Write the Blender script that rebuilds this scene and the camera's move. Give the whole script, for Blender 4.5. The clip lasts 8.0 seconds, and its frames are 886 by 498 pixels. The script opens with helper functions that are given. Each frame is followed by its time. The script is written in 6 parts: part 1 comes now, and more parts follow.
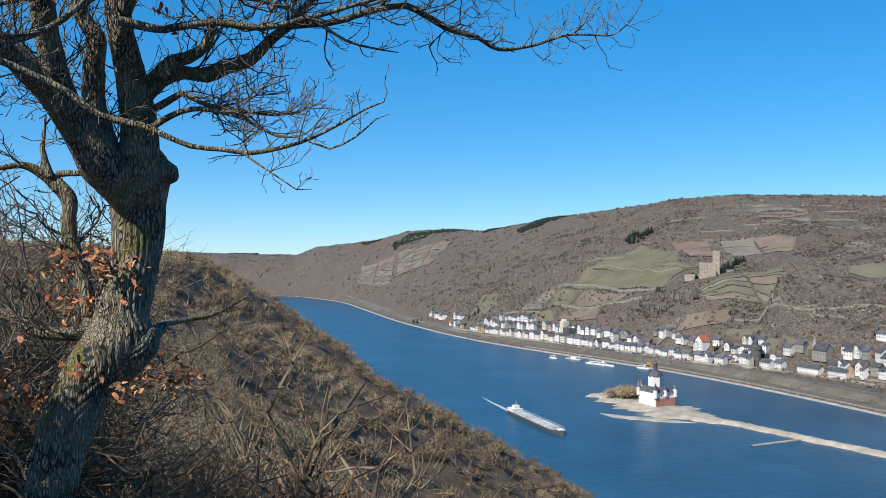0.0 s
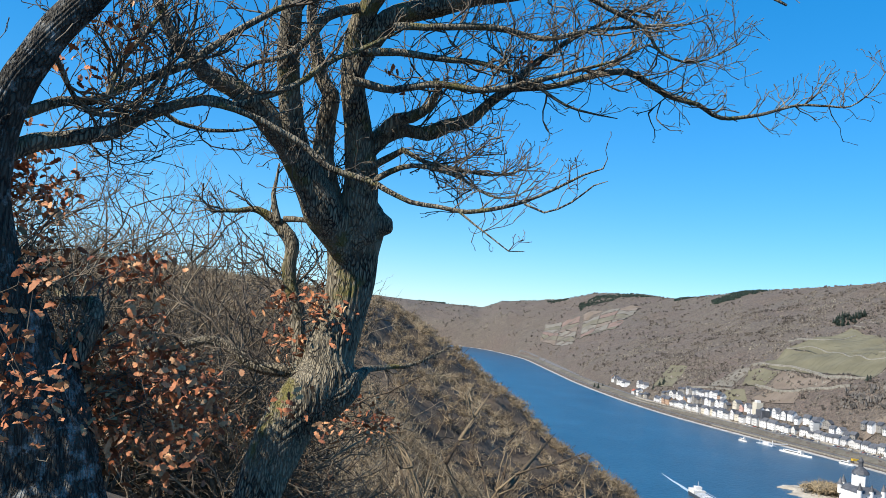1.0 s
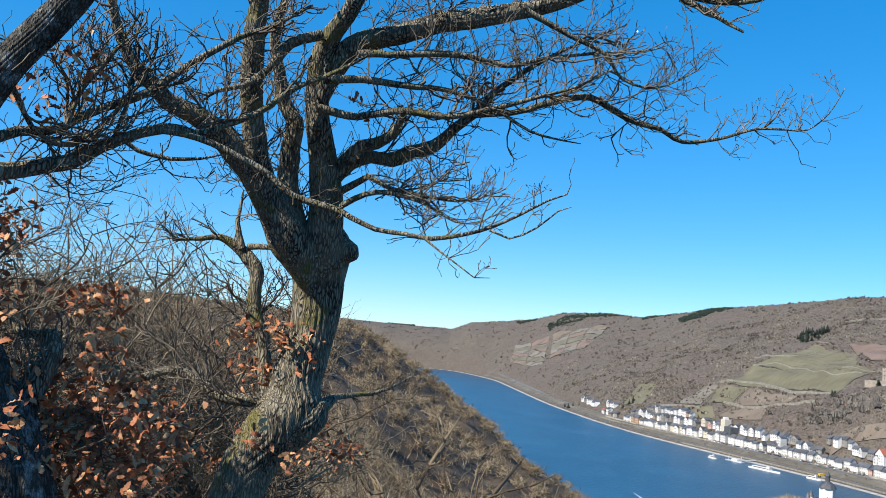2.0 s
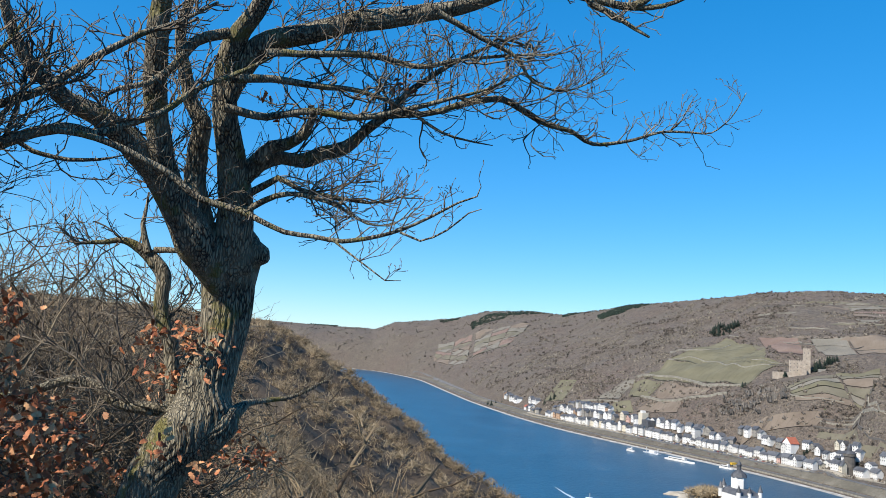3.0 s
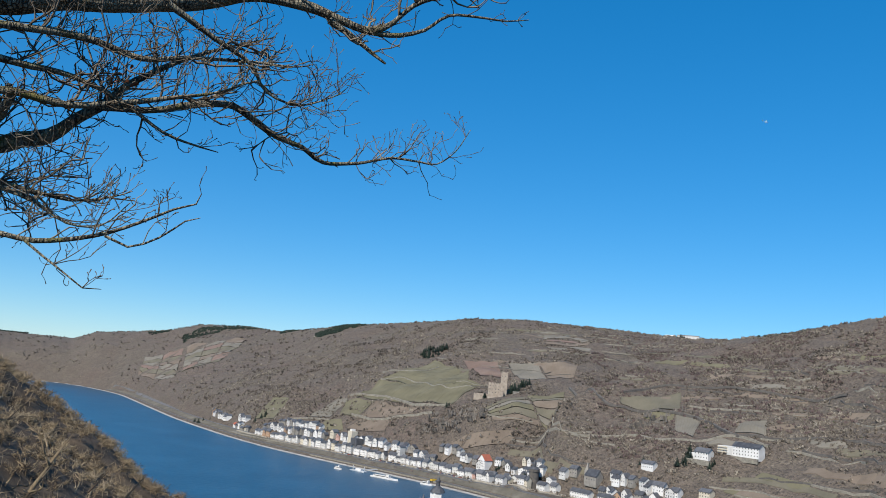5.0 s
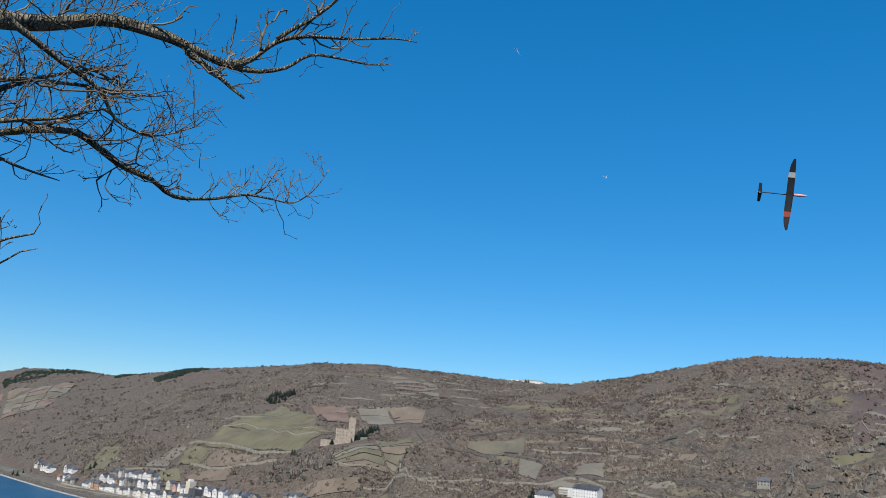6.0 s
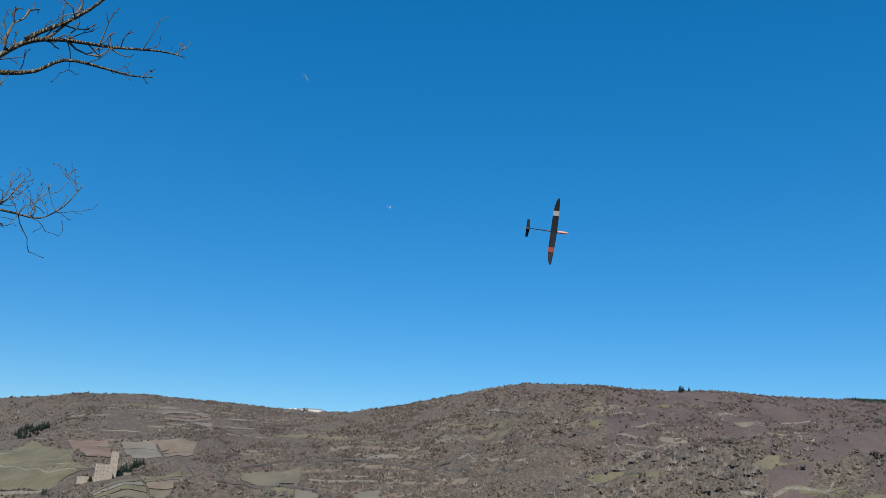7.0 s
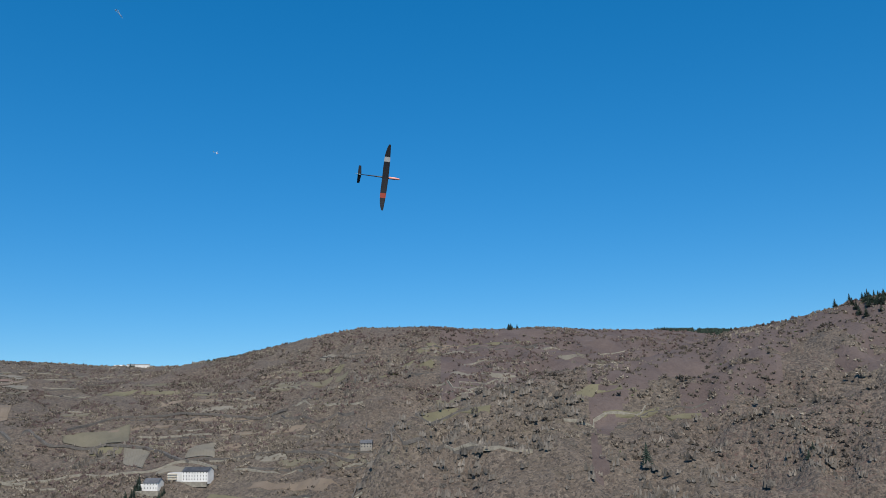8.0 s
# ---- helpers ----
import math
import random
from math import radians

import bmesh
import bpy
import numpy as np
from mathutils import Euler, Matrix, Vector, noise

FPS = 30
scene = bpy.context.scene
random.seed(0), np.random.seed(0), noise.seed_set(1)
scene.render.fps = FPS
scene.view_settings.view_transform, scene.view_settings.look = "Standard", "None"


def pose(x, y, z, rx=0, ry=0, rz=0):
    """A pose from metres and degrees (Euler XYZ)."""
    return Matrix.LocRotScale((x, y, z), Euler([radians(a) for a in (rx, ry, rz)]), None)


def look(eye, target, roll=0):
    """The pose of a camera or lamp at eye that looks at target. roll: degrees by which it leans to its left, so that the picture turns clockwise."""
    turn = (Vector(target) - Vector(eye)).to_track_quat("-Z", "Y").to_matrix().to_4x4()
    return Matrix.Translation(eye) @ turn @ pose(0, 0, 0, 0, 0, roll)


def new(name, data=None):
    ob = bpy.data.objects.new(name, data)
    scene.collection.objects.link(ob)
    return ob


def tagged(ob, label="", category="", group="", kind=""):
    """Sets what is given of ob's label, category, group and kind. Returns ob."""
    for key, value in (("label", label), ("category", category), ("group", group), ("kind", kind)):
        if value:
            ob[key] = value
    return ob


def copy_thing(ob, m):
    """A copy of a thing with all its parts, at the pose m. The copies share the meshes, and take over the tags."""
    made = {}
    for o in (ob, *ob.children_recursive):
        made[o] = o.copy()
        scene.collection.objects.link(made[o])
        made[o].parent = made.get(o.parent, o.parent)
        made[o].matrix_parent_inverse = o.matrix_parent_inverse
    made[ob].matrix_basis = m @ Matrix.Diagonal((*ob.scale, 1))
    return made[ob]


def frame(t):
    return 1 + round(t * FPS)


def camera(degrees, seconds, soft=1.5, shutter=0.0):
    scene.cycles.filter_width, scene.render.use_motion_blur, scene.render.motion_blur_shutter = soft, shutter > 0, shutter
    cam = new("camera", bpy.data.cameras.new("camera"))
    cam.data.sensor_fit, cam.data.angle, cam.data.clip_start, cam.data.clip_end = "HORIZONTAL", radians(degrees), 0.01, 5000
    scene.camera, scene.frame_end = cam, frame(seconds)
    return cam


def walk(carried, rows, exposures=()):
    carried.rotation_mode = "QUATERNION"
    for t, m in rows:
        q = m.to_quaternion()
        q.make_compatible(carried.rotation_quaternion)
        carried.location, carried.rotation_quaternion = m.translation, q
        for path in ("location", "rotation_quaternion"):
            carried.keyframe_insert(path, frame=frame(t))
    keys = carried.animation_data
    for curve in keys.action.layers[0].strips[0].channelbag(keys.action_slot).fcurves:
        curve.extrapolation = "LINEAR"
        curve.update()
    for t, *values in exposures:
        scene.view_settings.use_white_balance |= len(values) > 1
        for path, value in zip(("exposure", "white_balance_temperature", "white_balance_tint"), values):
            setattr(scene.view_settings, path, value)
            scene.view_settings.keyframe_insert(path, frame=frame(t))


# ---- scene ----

cam = camera(56.25, 8.0, soft=0.5)
walk(cam, [
    (0.0, pose(0.000, 0.000, 131.000, 90.90, -0.00, -0.00)),
    (0.2, pose(-0.027, 0.007, 131.006, 92.41, -1.45, 4.08)),
    (0.5, pose(-0.068, 0.018, 131.014, 93.16, -4.07, 7.41)),
    (0.7, pose(-0.089, 0.022, 131.023, 93.21, -5.01, 10.10)),
    (1.0, pose(-0.121, 0.029, 131.037, 94.27, -5.04, 12.68)),
    (2.3, pose(-0.094, 0.054, 131.069, 96.07, -3.55, 9.41)),
    (2.5, pose(-0.077, 0.065, 131.070, 96.01, -3.16, 8.51)),
    (3.0, pose(-0.051, 0.079, 131.089, 96.26, -3.19, 5.31)),
    (3.5, pose(-0.026, 0.102, 131.101, 96.78, -3.13, 1.19)),
    (4.0, pose(-0.019, 0.118, 131.098, 97.27, -3.02, -2.62)),
    (4.5, pose(-0.023, 0.145, 131.102, 97.71, -3.60, -7.32)),
    (4.7, pose(-0.029, 0.167, 131.111, 98.06, -4.32, -10.12)),
    (6.0, pose(-0.070, 0.194, 131.084, 102.70, -4.30, -24.39)),
    (6.3, pose(-0.069, 0.172, 131.077, 104.41, -4.37, -27.92)),
    (6.5, pose(-0.068, 0.157, 131.072, 105.61, -3.68, -31.55)),
    (7.0, pose(0.031, 0.152, 131.095, 105.46, -2.43, -39.28)),
    (7.2, pose(0.008, 0.116, 131.090, 103.82, -3.51, -42.04)),
    (7.5, pose(-0.026, 0.062, 131.084, 102.00, -3.07, -41.61)),
    (7.8, pose(-0.026, 0.062, 131.084, 101.88, 0.15, -46.15)),
    (8.0, pose(-0.026, 0.062, 131.084, 101.80, 1.39, -50.16)),
], exposures=[(0.0, 0.97), (1.0, 1.23), (2.5, 1.22), (3.5, 1.06), (4.5, 0.88), (6.0, 0.75), (7.0, 0.65), (8.0, 0.62)])

# ---- sky and sun ----
SUN_AZ, SUN_EL = radians(-134), radians(44)
world = bpy.data.worlds.new("sky")
scene.world = world
world.use_nodes = True
sky = world.node_tree.nodes.new("ShaderNodeTexSky")
sky.sky_type, sky.sun_disc = "NISHITA", False
sky.sun_elevation, sky.sun_rotation = SUN_EL, SUN_AZ
sky.altitude, sky.air_density, sky.dust_density, sky.ozone_density = 300, 0.9, 0.0, 6.0
world.node_tree.nodes["Background"].inputs[1].default_value = 0.15
vivid = world.node_tree.nodes.new("ShaderNodeHueSaturation")
vivid.inputs["Saturation"].default_value, vivid.inputs["Hue"].default_value = 1.42, 0.502
soft_sky = world.node_tree.nodes.new("ShaderNodeGamma")
soft_sky.inputs["Gamma"].default_value = 0.62
world.node_tree.links.new(sky.outputs[0], soft_sky.inputs["Color"])
clear_air = world.node_tree.nodes.new("ShaderNodeMix")
clear_air.data_type, clear_air.blend_type = "RGBA", "MULTIPLY"
clear_air.inputs["Factor"].default_value, clear_air.inputs["B"].default_value = 1.0, (0.75, 0.895, 1.0, 1)
world.node_tree.links.new(soft_sky.outputs[0], clear_air.inputs["A"])
world.node_tree.links.new(clear_air.outputs["Result"], vivid.inputs["Color"])
world.node_tree.links.new(vivid.outputs[0], world.node_tree.nodes["Background"].inputs[0])
sun = new("sun", bpy.data.lights.new("sun", "SUN"))
sun.data.energy, sun.data.angle, sun.data.color = 3.15, radians(0.5), (1.0, 0.94, 0.84)
sun.matrix_world = look((0, 0, 300), (-math.sin(SUN_AZ) * math.cos(SUN_EL), -math.cos(SUN_AZ) * math.cos(SUN_EL), 300 - math.sin(SUN_EL)))

# ---- the lie of the land: heights in metres over the river ----
EYE_Z = 131.0
BANK_Y = [-2500, -400, 0, 300, 699, 892, 1040, 1250, 1440, 1816, 2700, 3150, 3300, 3450, 3600, 5000]
BANK_X = [900, 660, 580, 490, 374, 313, 245, 112, 20, -104, -330, -540, -760, -1100, -1700, -6000]
CREST_FAR = ([-180, -45, -25, -20, -14, -10, -8.7, -4.5, -2.5, 0, 3, 7.2, 13.3, 15.9, 19.4, 24, 28, 34, 40, 80, 180],
             [0.5, 0.5, 0.8, 0.8, 0.55, 0.5, 1.0, 1.5, 2.1, 2.25, 2.15, 2.95, 3.8, 4.2, 4.36, 4.22, 4.0, 4.0, 3.9, 4.9, 0.5],
             [4300, 4300, 4300, 4300, 4200, 4000, 3800, 3500, 3300, 3200, 2900, 2500, 2200, 2100, 2000, 2000, 2100, 2300, 2400, 2600, 4300])
CREST_SIDE = ([18, 20, 23, 25.8, 27.9, 29.9, 33.1, 36.4, 40.9, 44.7, 49, 52.9, 57.2, 61, 64.7, 69.7, 85, 120],
              [-4, -2.2, -0.5, 1.1, 2.3, 3.15, 4.1, 4.66, 5.77, 6.49, 6.5, 6.2, 6.2, 5.9, 5.7, 5.4, 5, 3],
              [980, 1050, 1150, 1250, 1350, 1420, 1500, 1500, 1450, 1400, 1400, 1450, 1500, 1550, 1600, 1700, 1800, 1800])
CREST_NEAR = ([37, 39.5, 43.2, 47, 50, 53, 55.9, 58.9, 62.3, 65, 67.5, 69.7, 72.5, 74.9, 76.5, 78.7, 90, 150],
              [-6, -3.8, -1.6, 0.2, 1.04, 2.1, 2.7, 3.4, 3.7, 4.15, 4.8, 5.46, 5.76, 6.3, 6.7, 7.03, 7.5, 6],
              [690, 705, 740, 780, 810, 840, 860, 880, 920, 950, 980, 1000, 1020, 1040, 1050, 1060, 1080, 1200])


def right_bank(y):
    """x of the town side's shore, softened."""
    return sum(np.interp(y + o, BANK_Y, BANK_X) for o in (-120, -60, 0, 60, 120)) / 5


def left_bank(y):
    return right_bank(y) - np.interp(y, [-400, 0, 700, 1800, 3000], [380, 385, 385, 340, 330])


def waves(x, y, size, seed, steps=4):
    """Cheap smooth noise, about -1 to 1, from rotated sine products."""
    out, amp = 0.0, 1.0
    r = random.Random(seed)
    for i in range(steps):
        for _ in range(2):
            a, p, q = r.uniform(0, 6.28), r.uniform(0, 6.28), r.uniform(0, 6.28)
            u, v = x * math.cos(a) + y * math.sin(a), y * math.cos(a) - x * math.sin(a)
            out = out + amp * 0.5 * np.sin(u * 6.28 / size + p + 1.7 * np.sin(v * 4.1 / size + q)) 
        size, amp = size * 0.47, amp * 0.52
    return out


def hill(az, dist, shore, crest, flat, power, fall):
    el, far = np.interp(az, crest[0], crest[1]), np.interp(az, crest[0], crest[2])
    top = EYE_Z + far * np.tan(np.radians(el))
    foot = np.minimum(shore + flat, far - 40)
    u = np.clip((dist - foot) / (far - foot), 0, 1)
    top = 8 + (top - 8) * np.clip((far - shore - flat) / 120, 0, 1)
    z = 8 + (top - 8) * u ** power
    return np.where(dist > far, top - fall * (dist - far), z), u


def height(x, y):
    x, y = np.asarray(x, float), np.asarray(y, float)
    az, dist = np.degrees(np.arctan2(x, y)), np.hypot(x, y) + 1e-6
    xr, xl = right_bank(y), left_bank(y)
    over, under = x - xr, xl - x          # metres inland on either side
    # town side
    shore = dist - over * np.clip(np.interp(az, [-20, 0, 20, 45, 67, 90], [1.5, 1.9, 1.35, 1.1, 1.0, 1.05]), 1, 3)
    shore = np.maximum(shore, 300)
    a, ua = hill(az, dist, shore, CREST_FAR, np.interp(az, [-12, 0, 12, 25], [60, 90, 130, 150]), 0.66, 0.05)
    b, ub = hill(az, dist, shore, CREST_SIDE, 120, 0.72, 0.2)
    c, uc = hill(az, dist, shore, CREST_NEAR, 40, 0.8, 0.3)
    b = np.where(az > 17, b, -50)
    c = np.where(az > 36, c, -50)
    k = 9.0
    m = np.maximum(a, np.maximum(b, c))
    right = m + k * np.log(np.exp((a - m) / k) + np.exp((b - m) / k) + np.exp((c - m) / k)) * 0.35
    u = np.where(c >= m - 1, uc, np.where(b >= m - 1, ub, ua))
    rough = np.clip(u * 6, 0, 1) * np.clip((1 - u) * 7, 0, 1)
    right = right + rough * (6 * waves(x, y, 260, 3, 3) + 1.5 * waves(x, y, 70, 5, 2))
    right = right + rough * np.clip((az - 36) / 8, 0, 1) * (6 - 13 * np.abs(waves(x, y, 190, 23, 3)))
    right = right + 20 * np.exp(-(((x - 372) / 60) ** 2 + ((y - 1141) / 55) ** 2))
    flat = 1.0 + 6.5 * np.clip(over / 42, 0, 1) ** 0.8 - 3.0 * np.exp(-((over - 10) / 14) ** 2)
    right = np.where(over < 15, flat, np.minimum(right, flat + np.clip(over - 35, 0, 1e4) * 1.4))
    right = np.where(over < 0, over * 0.25, right)
    # camera side
    bulge = 8 * np.exp(-((y - 390) / 120) ** 2) - 20 * np.exp(-((y - 190) / 70) ** 2) - 40 * np.clip((y - 560) / 400, 0, 1) - 10 * np.clip((dist - 60) / 150, 0, 1)
    bulge = bulge + 24 * np.exp(-((x - 55) / 50) ** 2 - ((y - 270) / 100) ** 2)
    de = under + bulge + np.clip(dist / 120, 0, 1) * (7 * waves(x, y, 130, 11) + 2.5 * waves(x, y, 40, 12, 2))
    cap = np.interp(y, [-200, 100, 350, 600, 900, 1600], [25, 12, 6, 3, 2, 2])
    up = np.clip(de - 190, 0, None)
    left = 129.2 * (np.clip(de, 0, 190) / 190) ** 1.0 + cap * (1 - np.exp(-up * 0.3 / cap))
    left = left - 15 * np.clip((dist - 2) / 57, 0, 1) * np.clip((330 - dist) / 150, 0, 1) * np.clip((y + 10) / 20, 0, 1) * np.clip(under / 60, 0, 1)
    left = np.where(under < 0, under * 0.25, left)
    z = np.where(over > -40, right, np.where(under > -40, left, -10.0))
    return np.maximum(z, -10.0)



# ---- makers ----
def mesh_of(name, verts, faces, mat=None, smooth=True):
    me = bpy.data.meshes.new(name)
    verts = np.asarray(verts, dtype=np.float32).reshape(-1, 3)
    me.vertices.add(len(verts))
    me.vertices.foreach_set("co", verts.ravel())
    faces = np.asarray(faces, dtype=np.int32)
    n, k = faces.shape
    me.loops.add(n * k)
    me.loops.foreach_set("vertex_index", faces.ravel())
    me.polygons.add(n)
    me.polygons.foreach_set("loop_start", np.arange(0, n * k, k, dtype=np.int32))
    me.polygons.foreach_set("use_smooth", np.full(n, smooth))
    me.update(calc_edges=True)
    if mat:
        me.materials.append(mat)
    return me


def part(name, bm, material, parent, label=""):
    """One bmesh, or a ready mesh, as a part under a thing."""
    if isinstance(bm, bmesh.types.BMesh):
        me = bpy.data.meshes.new(name)
        bm.to_mesh(me)
        bm.free()
    else:
        me = bm
    if material and not me.materials:
        me.materials.append(material)
    ob = new(name, me)
    ob.parent = parent
    return tagged(ob, label)


# ---- materials ----
def material(name, colours, scale=1.0, rough=0.9, bump=0.3, stretch=(1, 1, 1), detail=6, metal=0.0, fine=9.0, spread=0.25, blotch=0.0, hue=None, island=0.0, objrand=0.0):
    """Two scales of noise between a few base colours, with relief."""
    m = bpy.data.materials.new(name)
    m.use_nodes = True
    t, n = m.node_tree, m.node_tree.nodes
    bsdf = n["Principled BSDF"]
    bsdf.inputs["Roughness"].default_value, bsdf.inputs["Metallic"].default_value = rough, metal
    geo = n.new("ShaderNodeTexCoord")
    mp = n.new("ShaderNodeMapping")
    mp.inputs["Scale"].default_value = stretch
    t.links.new(geo.outputs["Object"], mp.inputs[0])
    a, b = n.new("ShaderNodeTexNoise"), n.new("ShaderNodeTexNoise")
    for tex, s in ((a, scale), (b, scale * fine)):
        tex.inputs["Scale"].default_value, tex.inputs["Detail"].default_value = s, detail
        tex.inputs["Roughness"].default_value = 0.62
        t.links.new(mp.outputs[0], tex.inputs["Vector"])
    mix = n.new("ShaderNodeMath")
    mix.operation = "MULTIPLY_ADD"
    t.links.new(b.outputs[0], mix.inputs[0])
    mix.inputs[1].default_value = spread * 1.6
    off = n.new("ShaderNodeMath")
    off.operation = "MULTIPLY_ADD"
    t.links.new(a.outputs[0], off.inputs[0])
    off.inputs[1].default_value, off.inputs[2].default_value = 1.5, -0.25 - spread * 0.8
    t.links.new(off.outputs[0], mix.inputs[2])
    value = mix.outputs[0]
    if island or objrand:
        g = n.new("ShaderNodeNewGeometry") if island else n.new("ShaderNodeObjectInfo")
        r = n.new("ShaderNodeMath")
        r.operation = "MULTIPLY_ADD"
        t.links.new(g.outputs["Random Per Island" if island else "Random"], r.inputs[0])
        r.inputs[1].default_value = island or objrand
        plus = n.new("ShaderNodeMath")
        plus.operation, plus.inputs[1].default_value = "SUBTRACT", (island or objrand) / 2
        t.links.new(value, r.inputs[2])
        t.links.new(r.outputs[0], plus.inputs[0])
        value = plus.outputs[0]
    ramp = n.new("ShaderNodeValToRGB")
    while len(ramp.color_ramp.elements) < len(colours):
        ramp.color_ramp.elements.new(0.5)
    for i, c in enumerate(colours):
        ramp.color_ramp.elements[i].position = 0.12 + 0.76 * i / max(1, len(colours) - 1)
        ramp.color_ramp.elements[i].color = (*c, 1)
    t.links.new(value, ramp.inputs[0])
    t.links.new(ramp.outputs[0], bsdf.inputs["Base Color"])
    if bump:
        bp = n.new("ShaderNodeBump")
        bp.inputs["Strength"].default_value, bp.inputs["Distance"].default_value = bump, 0.6 / scale / fine
        t.links.new(b.outputs[0], bp.inputs["Height"])
        t.links.new(bp.outputs[0], bsdf.inputs["Normal"])
    return m


def stretch(t, socket, lo, hi):
    """A value pulled from lo..hi to 0..1."""
    m = t.nodes.new("ShaderNodeMapRange")
    m.inputs["From Min"].default_value, m.inputs["From Max"].default_value = lo, hi
    t.links.new(socket, m.inputs["Value"])
    return m.outputs[0]


def blend(t, fac, a, b, kind="MIX"):
    m = t.nodes.new("ShaderNodeMix")
    m.data_type, m.blend_type = "RGBA", kind
    for v, s in ((fac, m.inputs["Factor"]), (a, m.inputs["A"]), (b, m.inputs["B"])):
        if isinstance(v, (tuple, float, int)):
            s.default_value = (*v, 1) if isinstance(v, tuple) else v
        else:
            t.links.new(v, s)
    return m.outputs["Result"]


def noise_of(t, vec, scale, detail=5, rough=0.6):
    n = t.nodes.new("ShaderNodeTexNoise")
    n.inputs["Scale"].default_value, n.inputs["Detail"].default_value, n.inputs["Roughness"].default_value = scale, detail, rough
    t.links.new(vec, n.inputs["Vector"])
    return n.outputs[0]


def cells_of(t, vec, scale):
    """Random value and domed height of scattered round cells."""
    n = t.nodes.new("ShaderNodeTexVoronoi")
    n.inputs["Scale"].default_value = scale
    t.links.new(vec, n.inputs["Vector"])
    rgb = t.nodes.new("ShaderNodeSeparateColor")
    t.links.new(n.outputs["Color"], rgb.inputs[0])
    return rgb.outputs[0], rgb.outputs[1], stretch(t, n.outputs["Distance"], 0.75, 0.1)


def sums(t, kind, a, b):
    m = t.nodes.new("ShaderNodeMath")
    m.operation = kind
    for v, k in ((a, 0), (b, 1)):
        if isinstance(v, (float, int)):
            m.inputs[k].default_value = v
        else:
            t.links.new(v, m.inputs[k])
    return m.outputs[0]


def ground_material():
    """Winter scrub: low bushes of two sizes over bare earth and pale grass."""
    m = bpy.data.materials.new("hillside_scrub")
    m.use_nodes = True
    t = m.node_tree
    bsdf = t.nodes["Principled BSDF"]
    bsdf.inputs["Roughness"].default_value = 1.0
    vec = t.nodes.new("ShaderNodeTexCoord").outputs["Object"]
    wn = t.nodes.new("ShaderNodeTexNoise")
    wn.inputs["Scale"].default_value, wn.inputs["Detail"].default_value = 0.5, 3
    t.links.new(vec, wn.inputs["Vector"])
    warp = t.nodes.new("ShaderNodeVectorMath")
    warp.operation = "MULTIPLY_ADD"
    warp.inputs[1].default_value = (2.4, 2.4, 2.4)
    t.links.new(wn.outputs["Color"], warp.inputs[0])
    t.links.new(vec, warp.inputs[2])
    bent = warp.outputs[0]
    big = stretch(t, noise_of(t, vec, 0.006, 4), 0.38, 0.62)
    mid = stretch(t, noise_of(t, vec, 0.03, 4, 0.7), 0.36, 0.64)
    tuft = stretch(t, noise_of(t, vec, 0.2, 5, 0.7), 0.4, 0.62)
    fine = stretch(t, noise_of(t, vec, 0.9, 3, 0.6), 0.35, 0.65)
    earth = blend(t, big, (0.098, 0.062, 0.05), (0.094, 0.083, 0.056))
    pale = blend(t, mid, (0.12, 0.09, 0.07), (0.215, 0.175, 0.133))
    c = blend(t, tuft, earth, pale)
    cover = sums(t, "MULTIPLY", mid, -0.3)
    heights = []
    for scale, shift, weight in ((0.24, 0.22, 1.0), (0.52, 0.1, 0.5)):
        pick, tone, dome = cells_of(t, bent, scale)
        grown = stretch(t, sums(t, "ADD", pick, cover), shift - 0.06, shift + 0.06)
        bush = blend(t, tone, (0.036, 0.03, 0.024), (0.175, 0.14, 0.11))
        bush = blend(t, fine, bush, blend(t, 0.5, bush, (0.11, 0.085, 0.066)))
        mask = sums(t, "MULTIPLY", grown, stretch(t, dome, 0.1, 0.4))
        c = blend(t, mask, c, bush)
        heights.append(sums(t, "MULTIPLY", sums(t, "MULTIPLY", grown, dome), weight))
    t.links.new(c, bsdf.inputs["Base Color"])
    rough = sums(t, "MULTIPLY", noise_of(t, vec, 0.6, 5, 0.7), 0.7)
    bp = t.nodes.new("ShaderNodeBump")
    bp.inputs["Strength"].default_value, bp.inputs["Distance"].default_value = 0.9, 1.5
    t.links.new(sums(t, "ADD", rough, sums(t, "ADD", heights[0], heights[1])), bp.inputs["Height"])
    t.links.new(bp.outputs[0], bsdf.inputs["Normal"])
    return m


